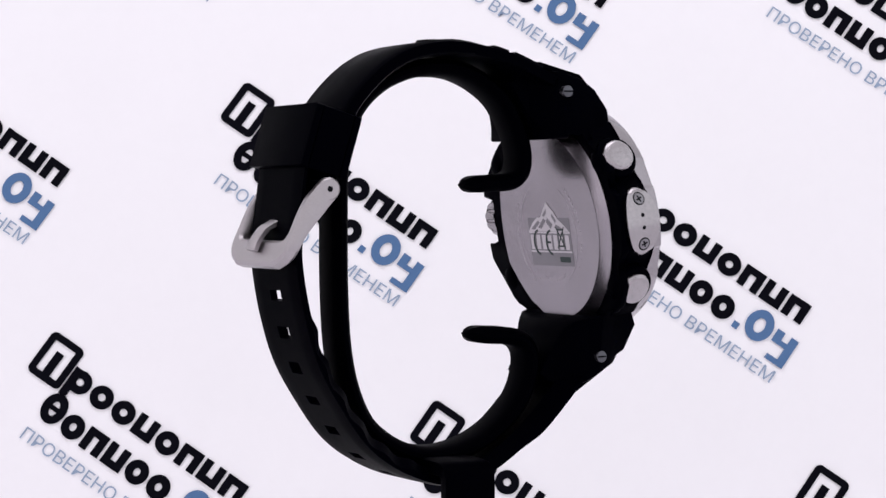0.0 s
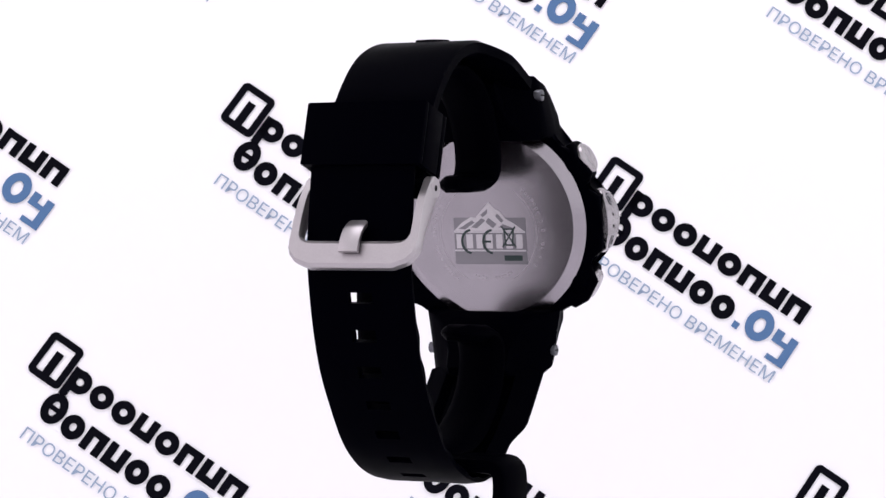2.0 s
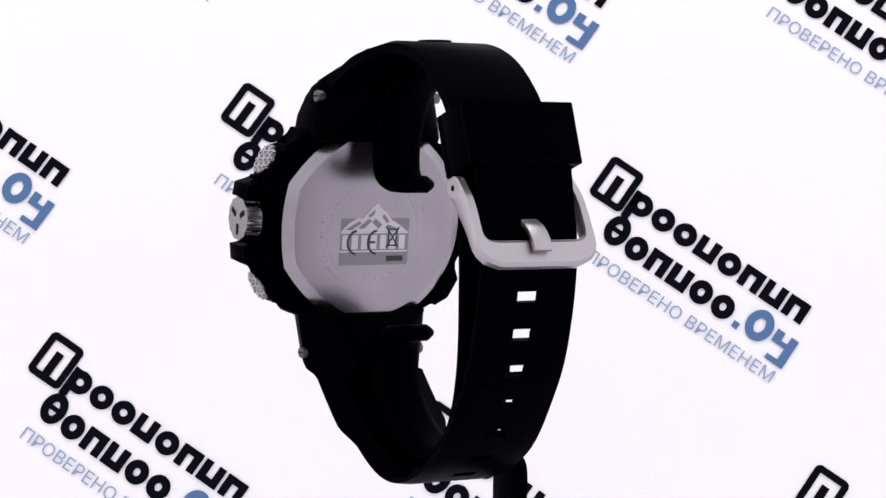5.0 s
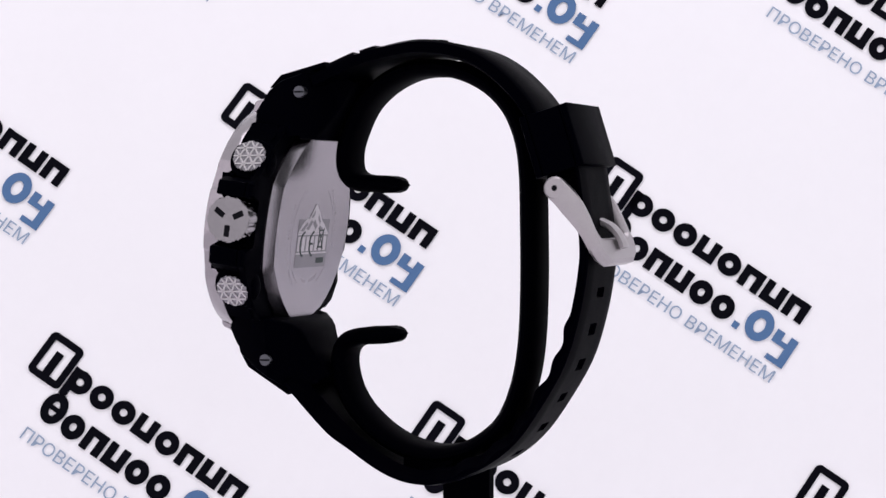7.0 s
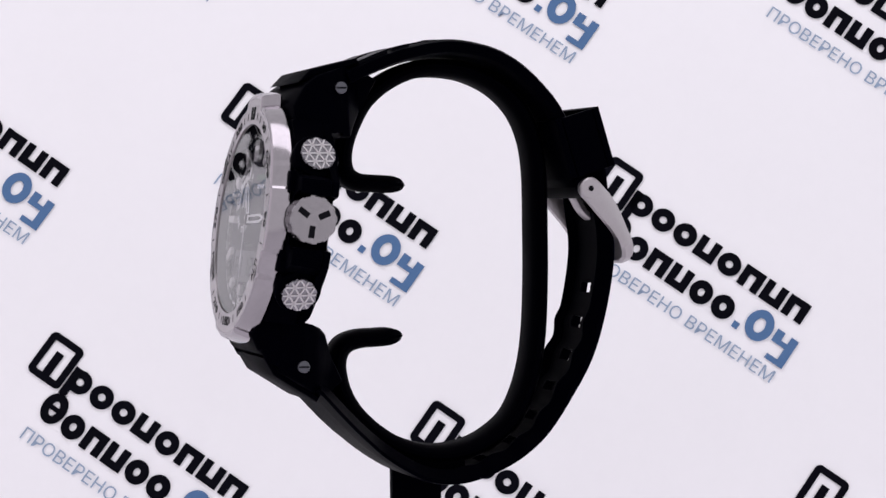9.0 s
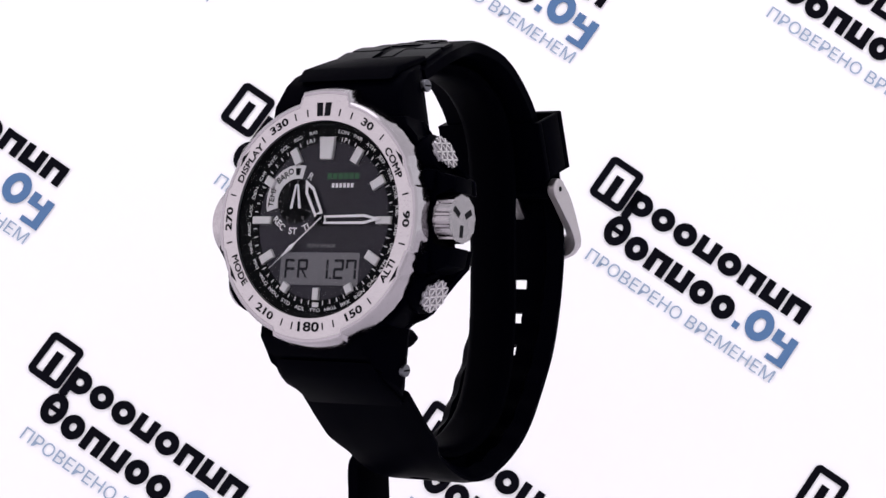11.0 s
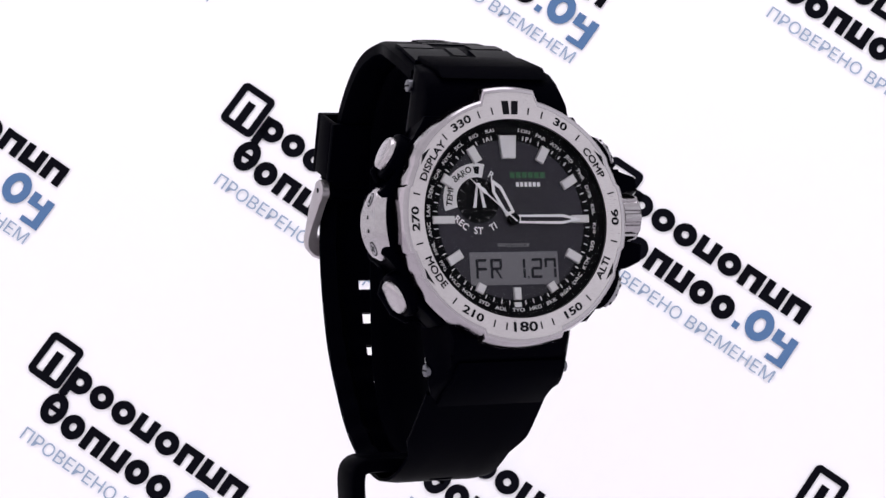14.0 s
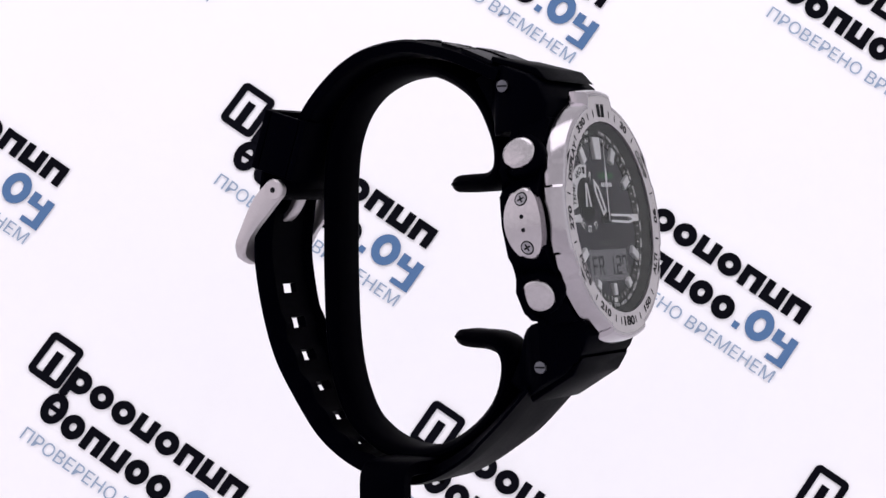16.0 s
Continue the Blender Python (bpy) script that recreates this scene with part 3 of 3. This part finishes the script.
def controls():
    # four push buttons in their collars
    for s, v, face in ((-1, 10.7, "smooth"), (-1, -10.8, "smooth"), (1, 10.6, "ribbed"), (1, -10.4, "ribbed")):
        tilt = 26 if v > 0 else -26
        aim = Matrix.Translation((s * 17.4, v, -7.0)) @ Matrix.Rotation(radians(tilt if s > 0 else 180 - tilt), 4, "Z") @ Matrix.Rotation(radians(90), 4, "Y")
        bm = bmesh.new()
        disc(bm, 3.95, -1, 2.1, 32, 0.7)
        bm.transform(aim)
        cased("button_collar", bm, RESIN)
        bm = bmesh.new()
        if face == "smooth":
            lathe(bm, [(2.9, -1), (2.9, 2.4), (2.78, 2.75), (2.5, 2.98), (2.1, 3.08), (1.2, 3.13), (0.001, 3.15)], 40)
        else:
            n = 40
            prism(bm, [((2.95 if k % 4 < 2 else 2.75) * math.cos(2 * math.pi * k / n), (2.95 if k % 4 < 2 else 2.75) * math.sin(2 * math.pi * k / n)) for k in range(n)], uvw, -1, 2.95, 0.2, 1)
        bm.transform(aim)
        knob = cased("push_button", bm, DIM_STEEL if face == "smooth" else DARK_STEEL, None, "smooth round steel push button" if face == "smooth" else "round steel push button with a raised diamond grip")
        if face == "ribbed":
            for turn in (0, 60, 120):
                for off in (-1.5, 0.0, 1.5):
                    half = math.sqrt(2.8 ** 2 - off ** 2)
                    bm = bmesh.new()
                    box(bm, -half, half, off - 0.13, off + 0.13, 2.9, 3.12)
                    bm.transform(aim @ Matrix.Rotation(radians(turn + 10), 4, "Z"))
                    cased("grip_ridge", bm, RIDGE, knob)
    # crown
    aim = Matrix.Translation((20.3, 0.8, -6.5)) @ Matrix.Rotation(radians(90), 4, "Y")
    bm = bmesh.new()
    n = 120
    prism(bm, [((4.0 if k % 10 < 7 else 3.65) * math.cos(2 * math.pi * k / n), (4.0 if k % 10 < 7 else 3.65) * math.sin(2 * math.pi * k / n)) for k in range(n)], uvw, 1.0, 4.1, 0.25, 2)
    bm.transform(aim)
    crown = cased("crown", bm, DIM_CROWN, None, "toothed steel crown with three dark slots")
    bm = bmesh.new()
    disc(bm, 3.5, -1, 1.05)
    bm.transform(aim)
    cased("crown_gasket", bm, RESIN, crown, "black crown gasket")
    for deg in (180, 300, 60):
        bm = bmesh.new()
        prism(bm, [(-0.5, 1.0), (0.5, 1.0), (0.5, 3.0), (-0.5, 3.0)], uvw, 4.06, 4.13)
        bm.transform(aim @ Matrix.Rotation(radians(deg), 4, "Z"))
        cased("crown_slot", bm, INK, crown)
    for v in (-6.6, 6.8):
        bm = bmesh.new()
        box(bm, 18.6, 20.7, v - 1.7, v + 1.7, -4.7, -2.6, 0.25)
        cased("guard_tab", bm, RESIN)
    # sensor plate, bowed along the case side
    def bow(bm):
        for v in bm.verts:
            v.co.z -= 0.045 * v.co.y ** 2
        bm.transform(aim)

    aim = Matrix.Translation((-22.4, 0.0, -6.1)) @ Matrix.Rotation(radians(-90), 4, "Y")
    bm = bmesh.new()
    pts = []
    for k in range(48):
        a = 2 * math.pi * k / 48
        pts.append((3.3 * math.copysign(abs(math.cos(a)) ** 0.95, math.cos(a)), 6.0 * math.sin(a)))
    prism(bm, pts, uvw, -0.5, 1.35, 0.6, 3)
    for y in range(-5, 6):
        bmesh.ops.bisect_plane(bm, geom=bm.verts[:] + bm.edges[:] + bm.faces[:], plane_co=(0, y, 0), plane_no=(0, 1, 0))
    bow(bm)
    plate = cased("sensor_plate", bm, DIM_STEEL, None, "oval steel sensor plate with two cross-head screws")
    for v in (-4.0, 4.0):
        bm = bmesh.new()
        disc(bm, 1.15, 1.3, 1.37)
        bm.transform(Matrix.Translation((0, v, 0)))
        bow(bm)
        cased("screw_recess", bm, INK, plate)
        bm = bmesh.new()
        disc(bm, 0.95, 1.3, 1.45, 20, 0.05)
        bm.transform(Matrix.Translation((0, v, 0)))
        bow(bm)
        cased("plate_screw", bm, DARK_STEEL, plate)
        for t in (0, 90):
            bm = bmesh.new()
            box(bm, -0.6, 0.6, -0.13, 0.13, 1.44, 1.47)
            bm.transform(Matrix.Translation((0, v, 0)) @ Matrix.Rotation(radians(t + 20), 4, "Z"))
            bow(bm)
            cased("screw_cross", bm, INK, plate)
    for v in (-1.1, 1.1):
        bm = bmesh.new()
        disc(bm, 0.36, 1.3, 1.38, 16)
        bm.transform(Matrix.Translation((0, v, 0)))
        bow(bm)
        cased("sensor_hole", bm, INK, plate)


def caseback():
    bm = bmesh.new()

    def reach(a, r):
        d = math.degrees(a) % 360
        q = r
        for c in (0, 48, 312):
            e = abs((d - c + 180) % 360 - 180)
            if e < 24:
                q = min(q, r * math.cos(radians(24)) / math.cos(radians(e)))
        return q + 0.55 * (r - q)
    lathe(bm, [(19.1, -10.1), (19.1, -10.7), (17.3, -11.85), (17.05, -11.95), (0.001, -11.95)], 120, reach, cap=False)
    bmesh.ops.translate(bm, verts=bm.verts, vec=(-0.9, 0, 0))
    back = cased("caseback", bm, BACK, None, "satin steel caseback with faint engraving and a film label", sharp=0.3)

    def on_back(bm, name, mat, h=0.04, lift=0.0):
        bm.transform(Matrix.Translation((-1.0, 0, -11.96 - lift)) @ Matrix.Rotation(math.pi, 4, "Y"))
        raise_flat(bm, -h)
        cased(name, bm, mat, back)
    # seen from behind: a grey film label with plain marks
    bm = bmesh.new()
    bar_shape(bm, -6.9, 7.6, -7.4, 1.4)
    on_back(bm, "film_label", STICKER, 0.03)
    for x0, x1, y0, y1, mat in ((-6.9, 7.4, -1.45, -1.15, PALE), (-6.9, 7.4, -4.95, -4.65, PALE), (3.0, 6.6, -6.7, -5.7, STICKER_INK)):
        bm = bmesh.new()
        bar_shape(bm, x0, x1, y0, y1)
        on_back(bm, "label_bar", mat, 0.02, 0.05)
    for k in range(7):
        bm = bmesh.new()
        bar_shape(bm, -6.5 + 2.0 * k, -5.2 + 2.0 * k, -4.4, -1.75)
        on_back(bm, "name_bar", PALE, 0.02, 0.05)
    for cx, bar in ((-3.4, False), (0.9, True)):
        bm = bmesh.new()
        prev = None
        for k in range(17):
            a = radians(95 + 170 * k / 16)
            cur = (bm.verts.new((cx + 2.2 * math.cos(a), -3.1 + 2.4 * math.sin(a), 0)), bm.verts.new((cx + 1.75 * math.cos(a), -3.1 + 1.95 * math.sin(a), 0)))
            if prev:
                bm.faces.new((prev[0], prev[1], cur[1], cur[0]))
            prev = cur
        if bar:
            bar_shape(bm, cx - 1.8, cx - 0.4, -3.3, -2.9)
        on_back(bm, "conformity_mark", STICKER_INK, 0.02, 0.08)
    # crossed-out bin
    for pts in (((2.9, -0.9), (5.3, -0.9), (5.3, -0.6), (2.9, -0.6)), ((3.0, -0.9), (3.3, -0.9), (3.6, -3.6), (3.3, -3.6)), ((5.2, -0.9), (4.9, -0.9), (4.6, -3.6), (4.9, -3.6)),
                ((3.3, -3.6), (4.9, -3.6), (4.9, -3.9), (3.3, -3.9)), ((2.6, -4.1), (2.9, -4.2), (5.6, -0.3), (5.3, -0.2)), ((5.6, -4.1), (5.3, -4.2), (2.6, -0.3), (2.9, -0.2))):
        bm = bmesh.new()
        bm.faces.new([bm.verts.new((x, y, 0)) for x, y in pts])
        on_back(bm, "bin_mark", STICKER_INK, 0.01, 0.08)
    # pale mountain with darker ridges
    bm = bmesh.new()
    bm.faces.new([bm.verts.new((x, y, 0)) for x, y in ((-6.9, -1.1), (-5.2, 0.5), (-3.4, 1.5), (-2.4, 1.4), (-0.9, 3.0), (0.4, 4.3), (1.6, 3.1), (2.5, 2.6), (3.6, 1.2), (5.4, 0.2), (7.2, -1.1))])
    on_back(bm, "mountain_mark", PALE, 0.015, 0.05)
    for pts in (((-6.0, -0.7), (-3.2, 0.9), (-2.6, 0.5), (-4.6, -0.8)), ((-3.4, -0.4), (-1.2, 1.3), (-0.4, 0.9), (-2.2, -0.6)), ((-1.4, 1.9), (0.1, 3.1), (0.0, 2.2), (-0.9, 1.5)),
                ((0.2, 1.4), (1.8, 0.2), (1.0, -0.6), (-0.4, 0.6)), ((2.0, 2.2), (3.2, 0.9), (2.8, 0.4), (1.6, 1.7)), ((3.0, 0.2), (5.6, -0.7), (4.0, -0.9), (2.2, -0.4))):
        bm = bmesh.new()
        bm.faces.new([bm.verts.new((x, y, 0)) for x, y in pts])
        on_back(bm, "mountain_ridge", STICKER, 0.012, 0.075)
    # a ring cut round it
    for a0, a1 in ((-62, 58), (122, 242)):
        bm = bmesh.new()
        prev = None
        for k in range(41):
            a = radians(a0 + (a1 - a0) * k / 40)
            cur = [bm.verts.new((r * math.cos(a), -1.6 + r * math.sin(a), 0)) for r in (9.55, 9.7)]
            if prev:
                bm.faces.new((prev[0], cur[0], cur[1], prev[1]))
            prev = cur
        on_back(bm, "engraved_ring", ETCH, 0.02)
    # ring of small engraved characters that cannot be read
    rnd = random.Random(7)
    for r, a0, a1, n in ((10.9, 150, 232, 24), (8.4, 240, 300, 14), (10.9, -46, 48, 22)):
        for k in range(n):
            if rnd.random() < 0.22:
                continue
            a = radians(a0 + (a1 - a0) * k / (n - 1))
            w, h = rnd.uniform(0.1, 0.26), rnd.uniform(0.22, 0.36)
            bm = bmesh.new()
            bar_shape(bm, -w, w, -h, h)
            bm.transform(Matrix.Translation((r * math.cos(a), -1.6 + r * math.sin(a), 0)) @ Matrix.Rotation(a + math.pi / 2 + rnd.uniform(-0.1, 0.1), 4, "Z"))
            on_back(bm, "engraved_mark", ETCH, 0.012)


UPPER = [(-18.5, 21.0), (-11.5, 24.0), (-6.5, 25.5), (0.5, 26.6), (7.5, 25.6), (12.5, 23.3), (17, 19.5), (20.5, 15.1), (23.3, 8.6), (25.4, 2.2)]
LOWER = [(-23.5, -31.5), (-16.5, -38.9), (-10.5, -43.9), (-4.5, -47.3), (1, -48.4), (6.5, -47.4), (12.5, -44.7), (17.5, -40.7), (22, -34.5), (26, -27.5),
         (28.5, -19.5), (29.9, -11.6), (30.0, -6.6), (29.2, -0.7), (28.2, 6.3), (26.6, 13.8)]
CLIP_PATH = [(-5.0, 2.75), (-10, 3.0), (-14, 3.4), (-16, 5.2), (-16.3, 8.5), (-15.2, 12.4), (-12.6, 17.3), (-8.6, 20.8), (-3.6, 23.0), (1.4, 23.4),
             (6.4, 22.6), (11.5, 20.2), (15.5, 16.3), (17.9, 11.2), (18.9, 5), (19.1, -4.7), (19.1, -14.7), (18.6, -24.7), (17.2, -32.2), (14.6, -38.2),
             (11, -41.7), (6.5, -44.0), (1, -44.9), (-4.5, -44.0), (-9.5, -41.6), (-14, -37.7), (-16.6, -33.5), (-17.6, -28.7), (-16.6, -25.6), (-14, -24.3), (-10, -24.0), (-5.2, -23.7)]


def straps():
    rows = even(spline(UPPER), 0.5)
    bm = bmesh.new()
    ribbon(bm, rows, lambda s: 11.3 - 2.0 * smooth_step(9, 22, s), lambda s: (1.35, 1.35), (-1, -8.4, 0, 8.4, 1), edge=0.45)
    part("upper_strap", bm, RESIN, watch, "black resin strap piece curving over to the buckle")
    # raised lines across the strap's crown
    for s0, half in ((13.5, 4.0), (15.5, 4.0), (17.5, 3.0)):
        k = int(s0 / 0.5)
        bm = bmesh.new()
        ribbon(bm, [(s, p) for s, p in rows[k:k + 3]], lambda s: half, lambda s: (0, 1.62))
        part("strap_rib", bm, LIT_GLOSS, watch)
    for s0, s1, x0, x1, h in ((2.5, 8.5, 2.4, 9.8, 1.75), (9.2, 12.5, 3.6, 9.4, 1.65), (6.0, 10.5, -1.2, 1.2, 1.5)):
        for side in ((-1, 1) if x0 > 0 else (1,)):
            bm = bmesh.new()
            ribbon(bm, [(s, p) for s, p in rows if s0 <= s <= s1], lambda s: 1.0, lambda s: (0, h), (-1, 1))
            for v in bm.verts:
                v.co.x = side * (x0 + (v.co.x + 1) / 2 * (x1 - x0))
            bmesh.ops.bevel(bm, geom=[e for e in bm.edges if len(e.link_faces) == 2 and e.calc_face_angle(0) > 1.0], offset=0.2, segments=1, affect="EDGES")
            part("strap_pad", bm, LIT_GLOSS, watch, "glossy raised pad on the strap, coloured as lit from above")
    # oval ring embossed on the crown of the strap
    bm = bmesh.new()
    ring_shape(bm, 0, 0, 3.1, 2.3, 0.45, 40)
    raise_flat(bm, 0.5)
    bmesh.ops.translate(bm, verts=bm.verts, vec=(0, 0.5, 27.75))
    part("strap_emblem_ring", bm, LIT_GLOSS, watch, "oval ring embossed on the strap")
    rows = even(spline(LOWER), 0.3)
    last = rows[-1][0]
    first = 64.3   # the way to the hole under the tongue

    def hole(s, c):
        return c == 3 and any(abs(s - (first - 6.35 * k)) < 0.95 for k in range(-2, 7))

    def thick(s):
        back = smooth_step(28, 36, s) * (1 - smooth_step(70, 76, s))
        return (1.35 + back * (0.25 + 0.3 * math.cos((s - first) / 6.35 * 2 * math.pi)), 1.3)

    def width(s):
        w = 11.2 - 1.75 * smooth_step(11.5, 17.5, s)
        return w * (1 if s < last - 6 else math.sqrt(max(1 - ((s - last + 6) / 6.3) ** 2, 0.02)))
    bm = bmesh.new()
    ribbon(bm, rows, width, thick, (-1, -7.0, -5.6, -2.2, 2.2, 5.6, 7.0, 1), hole, edge=0.35, hollow=1.4, flip=-1)
    part("lower_strap", bm, RESIN, watch, "black resin strap tail pierced by a row of rectangular holes")
    # keeper loop
    c0, c1 = Vector((23.4, 15.0)), Vector((26.5, 4.8))
    t = (c1 - c0).normalized()
    o = Vector((-t.y, t.x))
    if o.x < 0:
        o = -o

    def keep(a, b, d):
        p = c0 + t * b + o * a
        return (d, p.x, p.y)
    ln = (c1 - c0).length
    bm = bmesh.new()
    for a0, a1, x0, x1 in ((-4.4, -3.0, -11.0, 11.0), (3.0, 4.4, -11.0, 11.0), (-3.0, 3.0, -11.0, -9.7), (-3.0, 3.0, 9.7, 11.0)):
        prism(bm, [(a0, -0.2), (a1, -0.2), (a1, ln), (a0, ln)], keep, x0, x1, 0.45, 2)
    part("strap_keeper", bm, RESIN, watch, "black resin keeper loop round the strap")
    # buckle: one frame, two curved arms running into a bevelled cross bar, with a pin and a tongue
    side = even(spline([(25.7, 2.0), (27.8, -0.2), (30.0, -3.2), (31.7, -6.1), (32.7, -8.2), (33.9, -11.3), (34.9, -13.9)]), 0.25)
    low = min(side, key=lambda q: (q[1] - Vector((31.9, -6.9))).length)[0]

    def along(w):
        k = min(max(int(w / 0.25), 1), len(side) - 2)
        d = (side[k + 1][1] - side[k - 1][1]).normalized()
        return side[k][1] + d * (w - side[k][0]), Vector((-d.y, d.x))
    outer = [(11.62, 0), (11.85, low - 2.4), (11.9, low), (11.8, low + 1.2), (11.35, low + 2.4), (10.2, low + 3.6), (7.6, low + 4.6), (0, low + 4.6)]
    inner = [(9.9, 0), (9.95, low - 2.4), (9.9, low - 1.4), (9.65, low - 0.75), (9.2, low - 0.3), (8.5, low - 0.05), (7.0, low), (0, low)]
    pairs = []
    for i in range(7):
        n = 14 if i == 0 else 3 if i < 6 else 4
        for k in range(n):
            f = k / n
            pairs.append([(p[i][0] + (p[i + 1][0] - p[i][0]) * f, p[i][1] + (p[i + 1][1] - p[i][1]) * f) for p in (outer, inner)])
    pairs = pairs + [[outer[-1], inner[-1]]] + [[(-p[0], p[1]) for p in q] for q in pairs[::-1]]
    bm = bmesh.new()
    grid = []
    for (xo, wo), (xi, wi) in pairs:
        ring = []
        for f, h in ((0, -0.55), (0.14, -1), (0.86, -1), (1, -0.55), (1, 0.55), (0.86, 1), (0.14, 1), (0, 0.55)):
            x, w = xo + (xi - xo) * f, wo + (wi - wo) * f
            p, nn = along(w)
            q = p + nn * h * (1.95 - 0.75 * smooth_step(3, 11, w))
            ring.append(bm.verts.new((x, q.x, q.y)))
        grid.append(ring)
    for p, q in zip(grid, grid[1:]):
        for i in range(8):
            bm.faces.new((p[i], p[(i + 1) % 8], q[(i + 1) % 8], q[i]))
    bm.faces.new(grid[0])
    bm.faces.new(grid[-1][::-1])
    for s in (-1, 1):
        n = 24
        prism(bm, [(25.7 + 1.95 * math.cos(2 * math.pi * k / n), 2.0 + 1.95 * math.sin(2 * math.pi * k / n)) for k in range(n)], side_on, s * 9.9, s * 11.66, 0.25, 1)
    bmesh.ops.recalc_face_normals(bm, faces=bm.faces)
    buckle = part("buckle", bm, BUCKLE, watch, "bead-blasted steel pin buckle with rounded arms")
    for s in (-1, 1):
        bm = bmesh.new()
        n = 16
        prism(bm, [(25.7 + 0.5 * math.cos(2 * math.pi * k / n), 2.0 + 0.5 * math.sin(2 * math.pi * k / n)) for k in range(n)], side_on, s * 11.5, s * 11.7)
        part("pin_hole", bm, INK, buckle)
    bm = bmesh.new()
    n = 16
    prism(bm, [(25.7 + 0.7 * math.cos(2 * math.pi * k / n), 2.0 + 0.7 * math.sin(2 * math.pi * k / n)) for k in range(n)], side_on, -9.9, 9.9)
    part("spring_bar", bm, DARK_STEEL, buckle)
    bm = bmesh.new()
    prism(bm, [(25.7 + 1.75 * math.cos(2 * math.pi * k / 20), 2.0 + 1.75 * math.sin(2 * math.pi * k / 20)) for k in range(20)], side_on, -9.5, 9.5, 0.3, 1)
    part("strap_end_loop", bm, RESIN, watch)
    bm = bmesh.new()
    ribbon(bm, even(spline([(26.3, 2.2), (28.3, -1.6), (30.4, -3.5), (32.6, -4.7), (34.2, -6.6), (35.0, -8.6)]), 0.4), lambda s: 1.75, lambda s: (0.55, 0.55), (-1, -1.3, 1.3, 1), edge=0.2)
    part("tongue", bm, BUCKLE, buckle, "flat steel buckle tongue")


def stand():
    bm = bmesh.new()
    rows = even(spline(CLIP_PATH), 0.4)
    last = rows[-1][0]

    def width(s):
        e = min(s, last - s)
        return 4.6 * (1 if e > 8 else math.sqrt(max(1 - ((8 - e) / 8.2) ** 2, 0.01))) + 0.4 * smooth_step(20, 34, e)

    def thick(s):
        e = min(s, last - s)
        t = 1.68 * (1 if e > 3.4 else math.sqrt(max(1 - ((3.4 - e) / 3.45) ** 2, 0.03)))
        return (t, t)
    ribbon(bm, rows, width, thick, (-1, -0.94, -0.82, -0.6, 0.6, 0.82, 0.94, 1), edge=1.35)
    part("clip_band", bm, CLIP, clip, "black plastic band bent into an open loop")
    bm = bmesh.new()
    path = even(spline([(4.0, -46.1), (-4, -46.1), (-11.5, -46.0), (-13.8, -46.6), (-14.5, -48.6), (-14.4, -54), (-14.4, -66), (-14.4, -80), (-14.4, -91.9)]), 0.6)
    ribbon(bm, path, lambda s: 4.6, lambda s: (1.35, 1.35), (-1, -4.0, 4.0, 1), edge=0.3)
    for v in bm.verts:
        v.co = Vector((v.co.y, v.co.x + 0.3, v.co.z))
    part("support_arm", bm, CLIP, clip, "black plastic arm bent down to the table")


case_body()
bezel()
dial()
controls()
caseback()
known = set(watch.children_recursive)
straps()
for piece in set(watch.children_recursive) - known:
    piece.data.transform(Matrix.Translation((-0.4 * K, 0, 0)))
stand()

hour_hand = hand("hour_hand", [(-0.85, 0.9), (0.85, 0.9), (1.0, 5.6), (0, 7.6), (-1.0, 5.6)], [(-0.4, 1.4), (0.4, 1.4), (0.5, 5.4), (0, 6.4), (-0.5, 5.4)], -1.5, HAND)
minute_hand = hand("minute_hand", [(-0.7, 0.8), (0.7, 0.8), (0.8, 9.0), (0, 12.4), (-0.8, 9.0)], [(-0.33, 1.2), (0.33, 1.2), (0.36, 8.8), (0, 10.6), (-0.36, 8.8)], -1.25, HAND)
second_hand = hand("second_hand", [(-0.12, -0.6), (0.12, -0.6), (0.1, 6.0), (0.38, 7.0), (0, 9.4), (0.0, 12.6), (-0.06, 9.4), (-0.38, 7.0), (-0.1, 6.0)], None, -1.0, HAND)
hub = bmesh.new()
disc(hub, 0.95, -2.0, -0.9, 24, 0.1)
cased("hand_hub", hub, RING)
hour_hand.matrix_basis = at_dial(-1.5, 332)


def motions():
    """The stand turns with the watch; the hands run fast, as filmed in lapse."""
    times = [0.5 * k for k in range(33)]
    # the table lags and leads a little on its even pace
    drift = [0.35, 0.30, 0.45, 0.40, 0.32, 0.20, -0.73, -1.81, -2.38, -2.54, -2.37, -1.97, -1.43, -0.83, -0.27, 0.48, 0.18, -0.58, -0.77, -0.64, -0.58, -0.54, -0.47, -0.31, 0.27, 0.43, -0.00, -0.94, -1.14, -0.03, 0.41, 0.17, -0.32]
    spin = [(t, Matrix.Rotation(radians(TURN_RATE * (t - FACE_ON) + d), 4, "Z")) for t, d in zip(times, drift)]
    for thing in (watch, clip):
        # the watch sits a little askew on its clip
        askew = Matrix.Translation((-0.7 * K, 0, 0)) @ Matrix.Rotation(radians(-4.5), 4, "Z") if thing is clip else Matrix()
        walk(thing, [(t, m @ askew) for t, m in spin])
    walk(second_hand, [(t, at_dial(-1.0, 276 + 27.5 * (t - 12.7))) for t in times])
    walk(minute_hand, [(t, at_dial(-1.25, 90 + 0.46 * (t - 12.7))) for t in times])


motions()
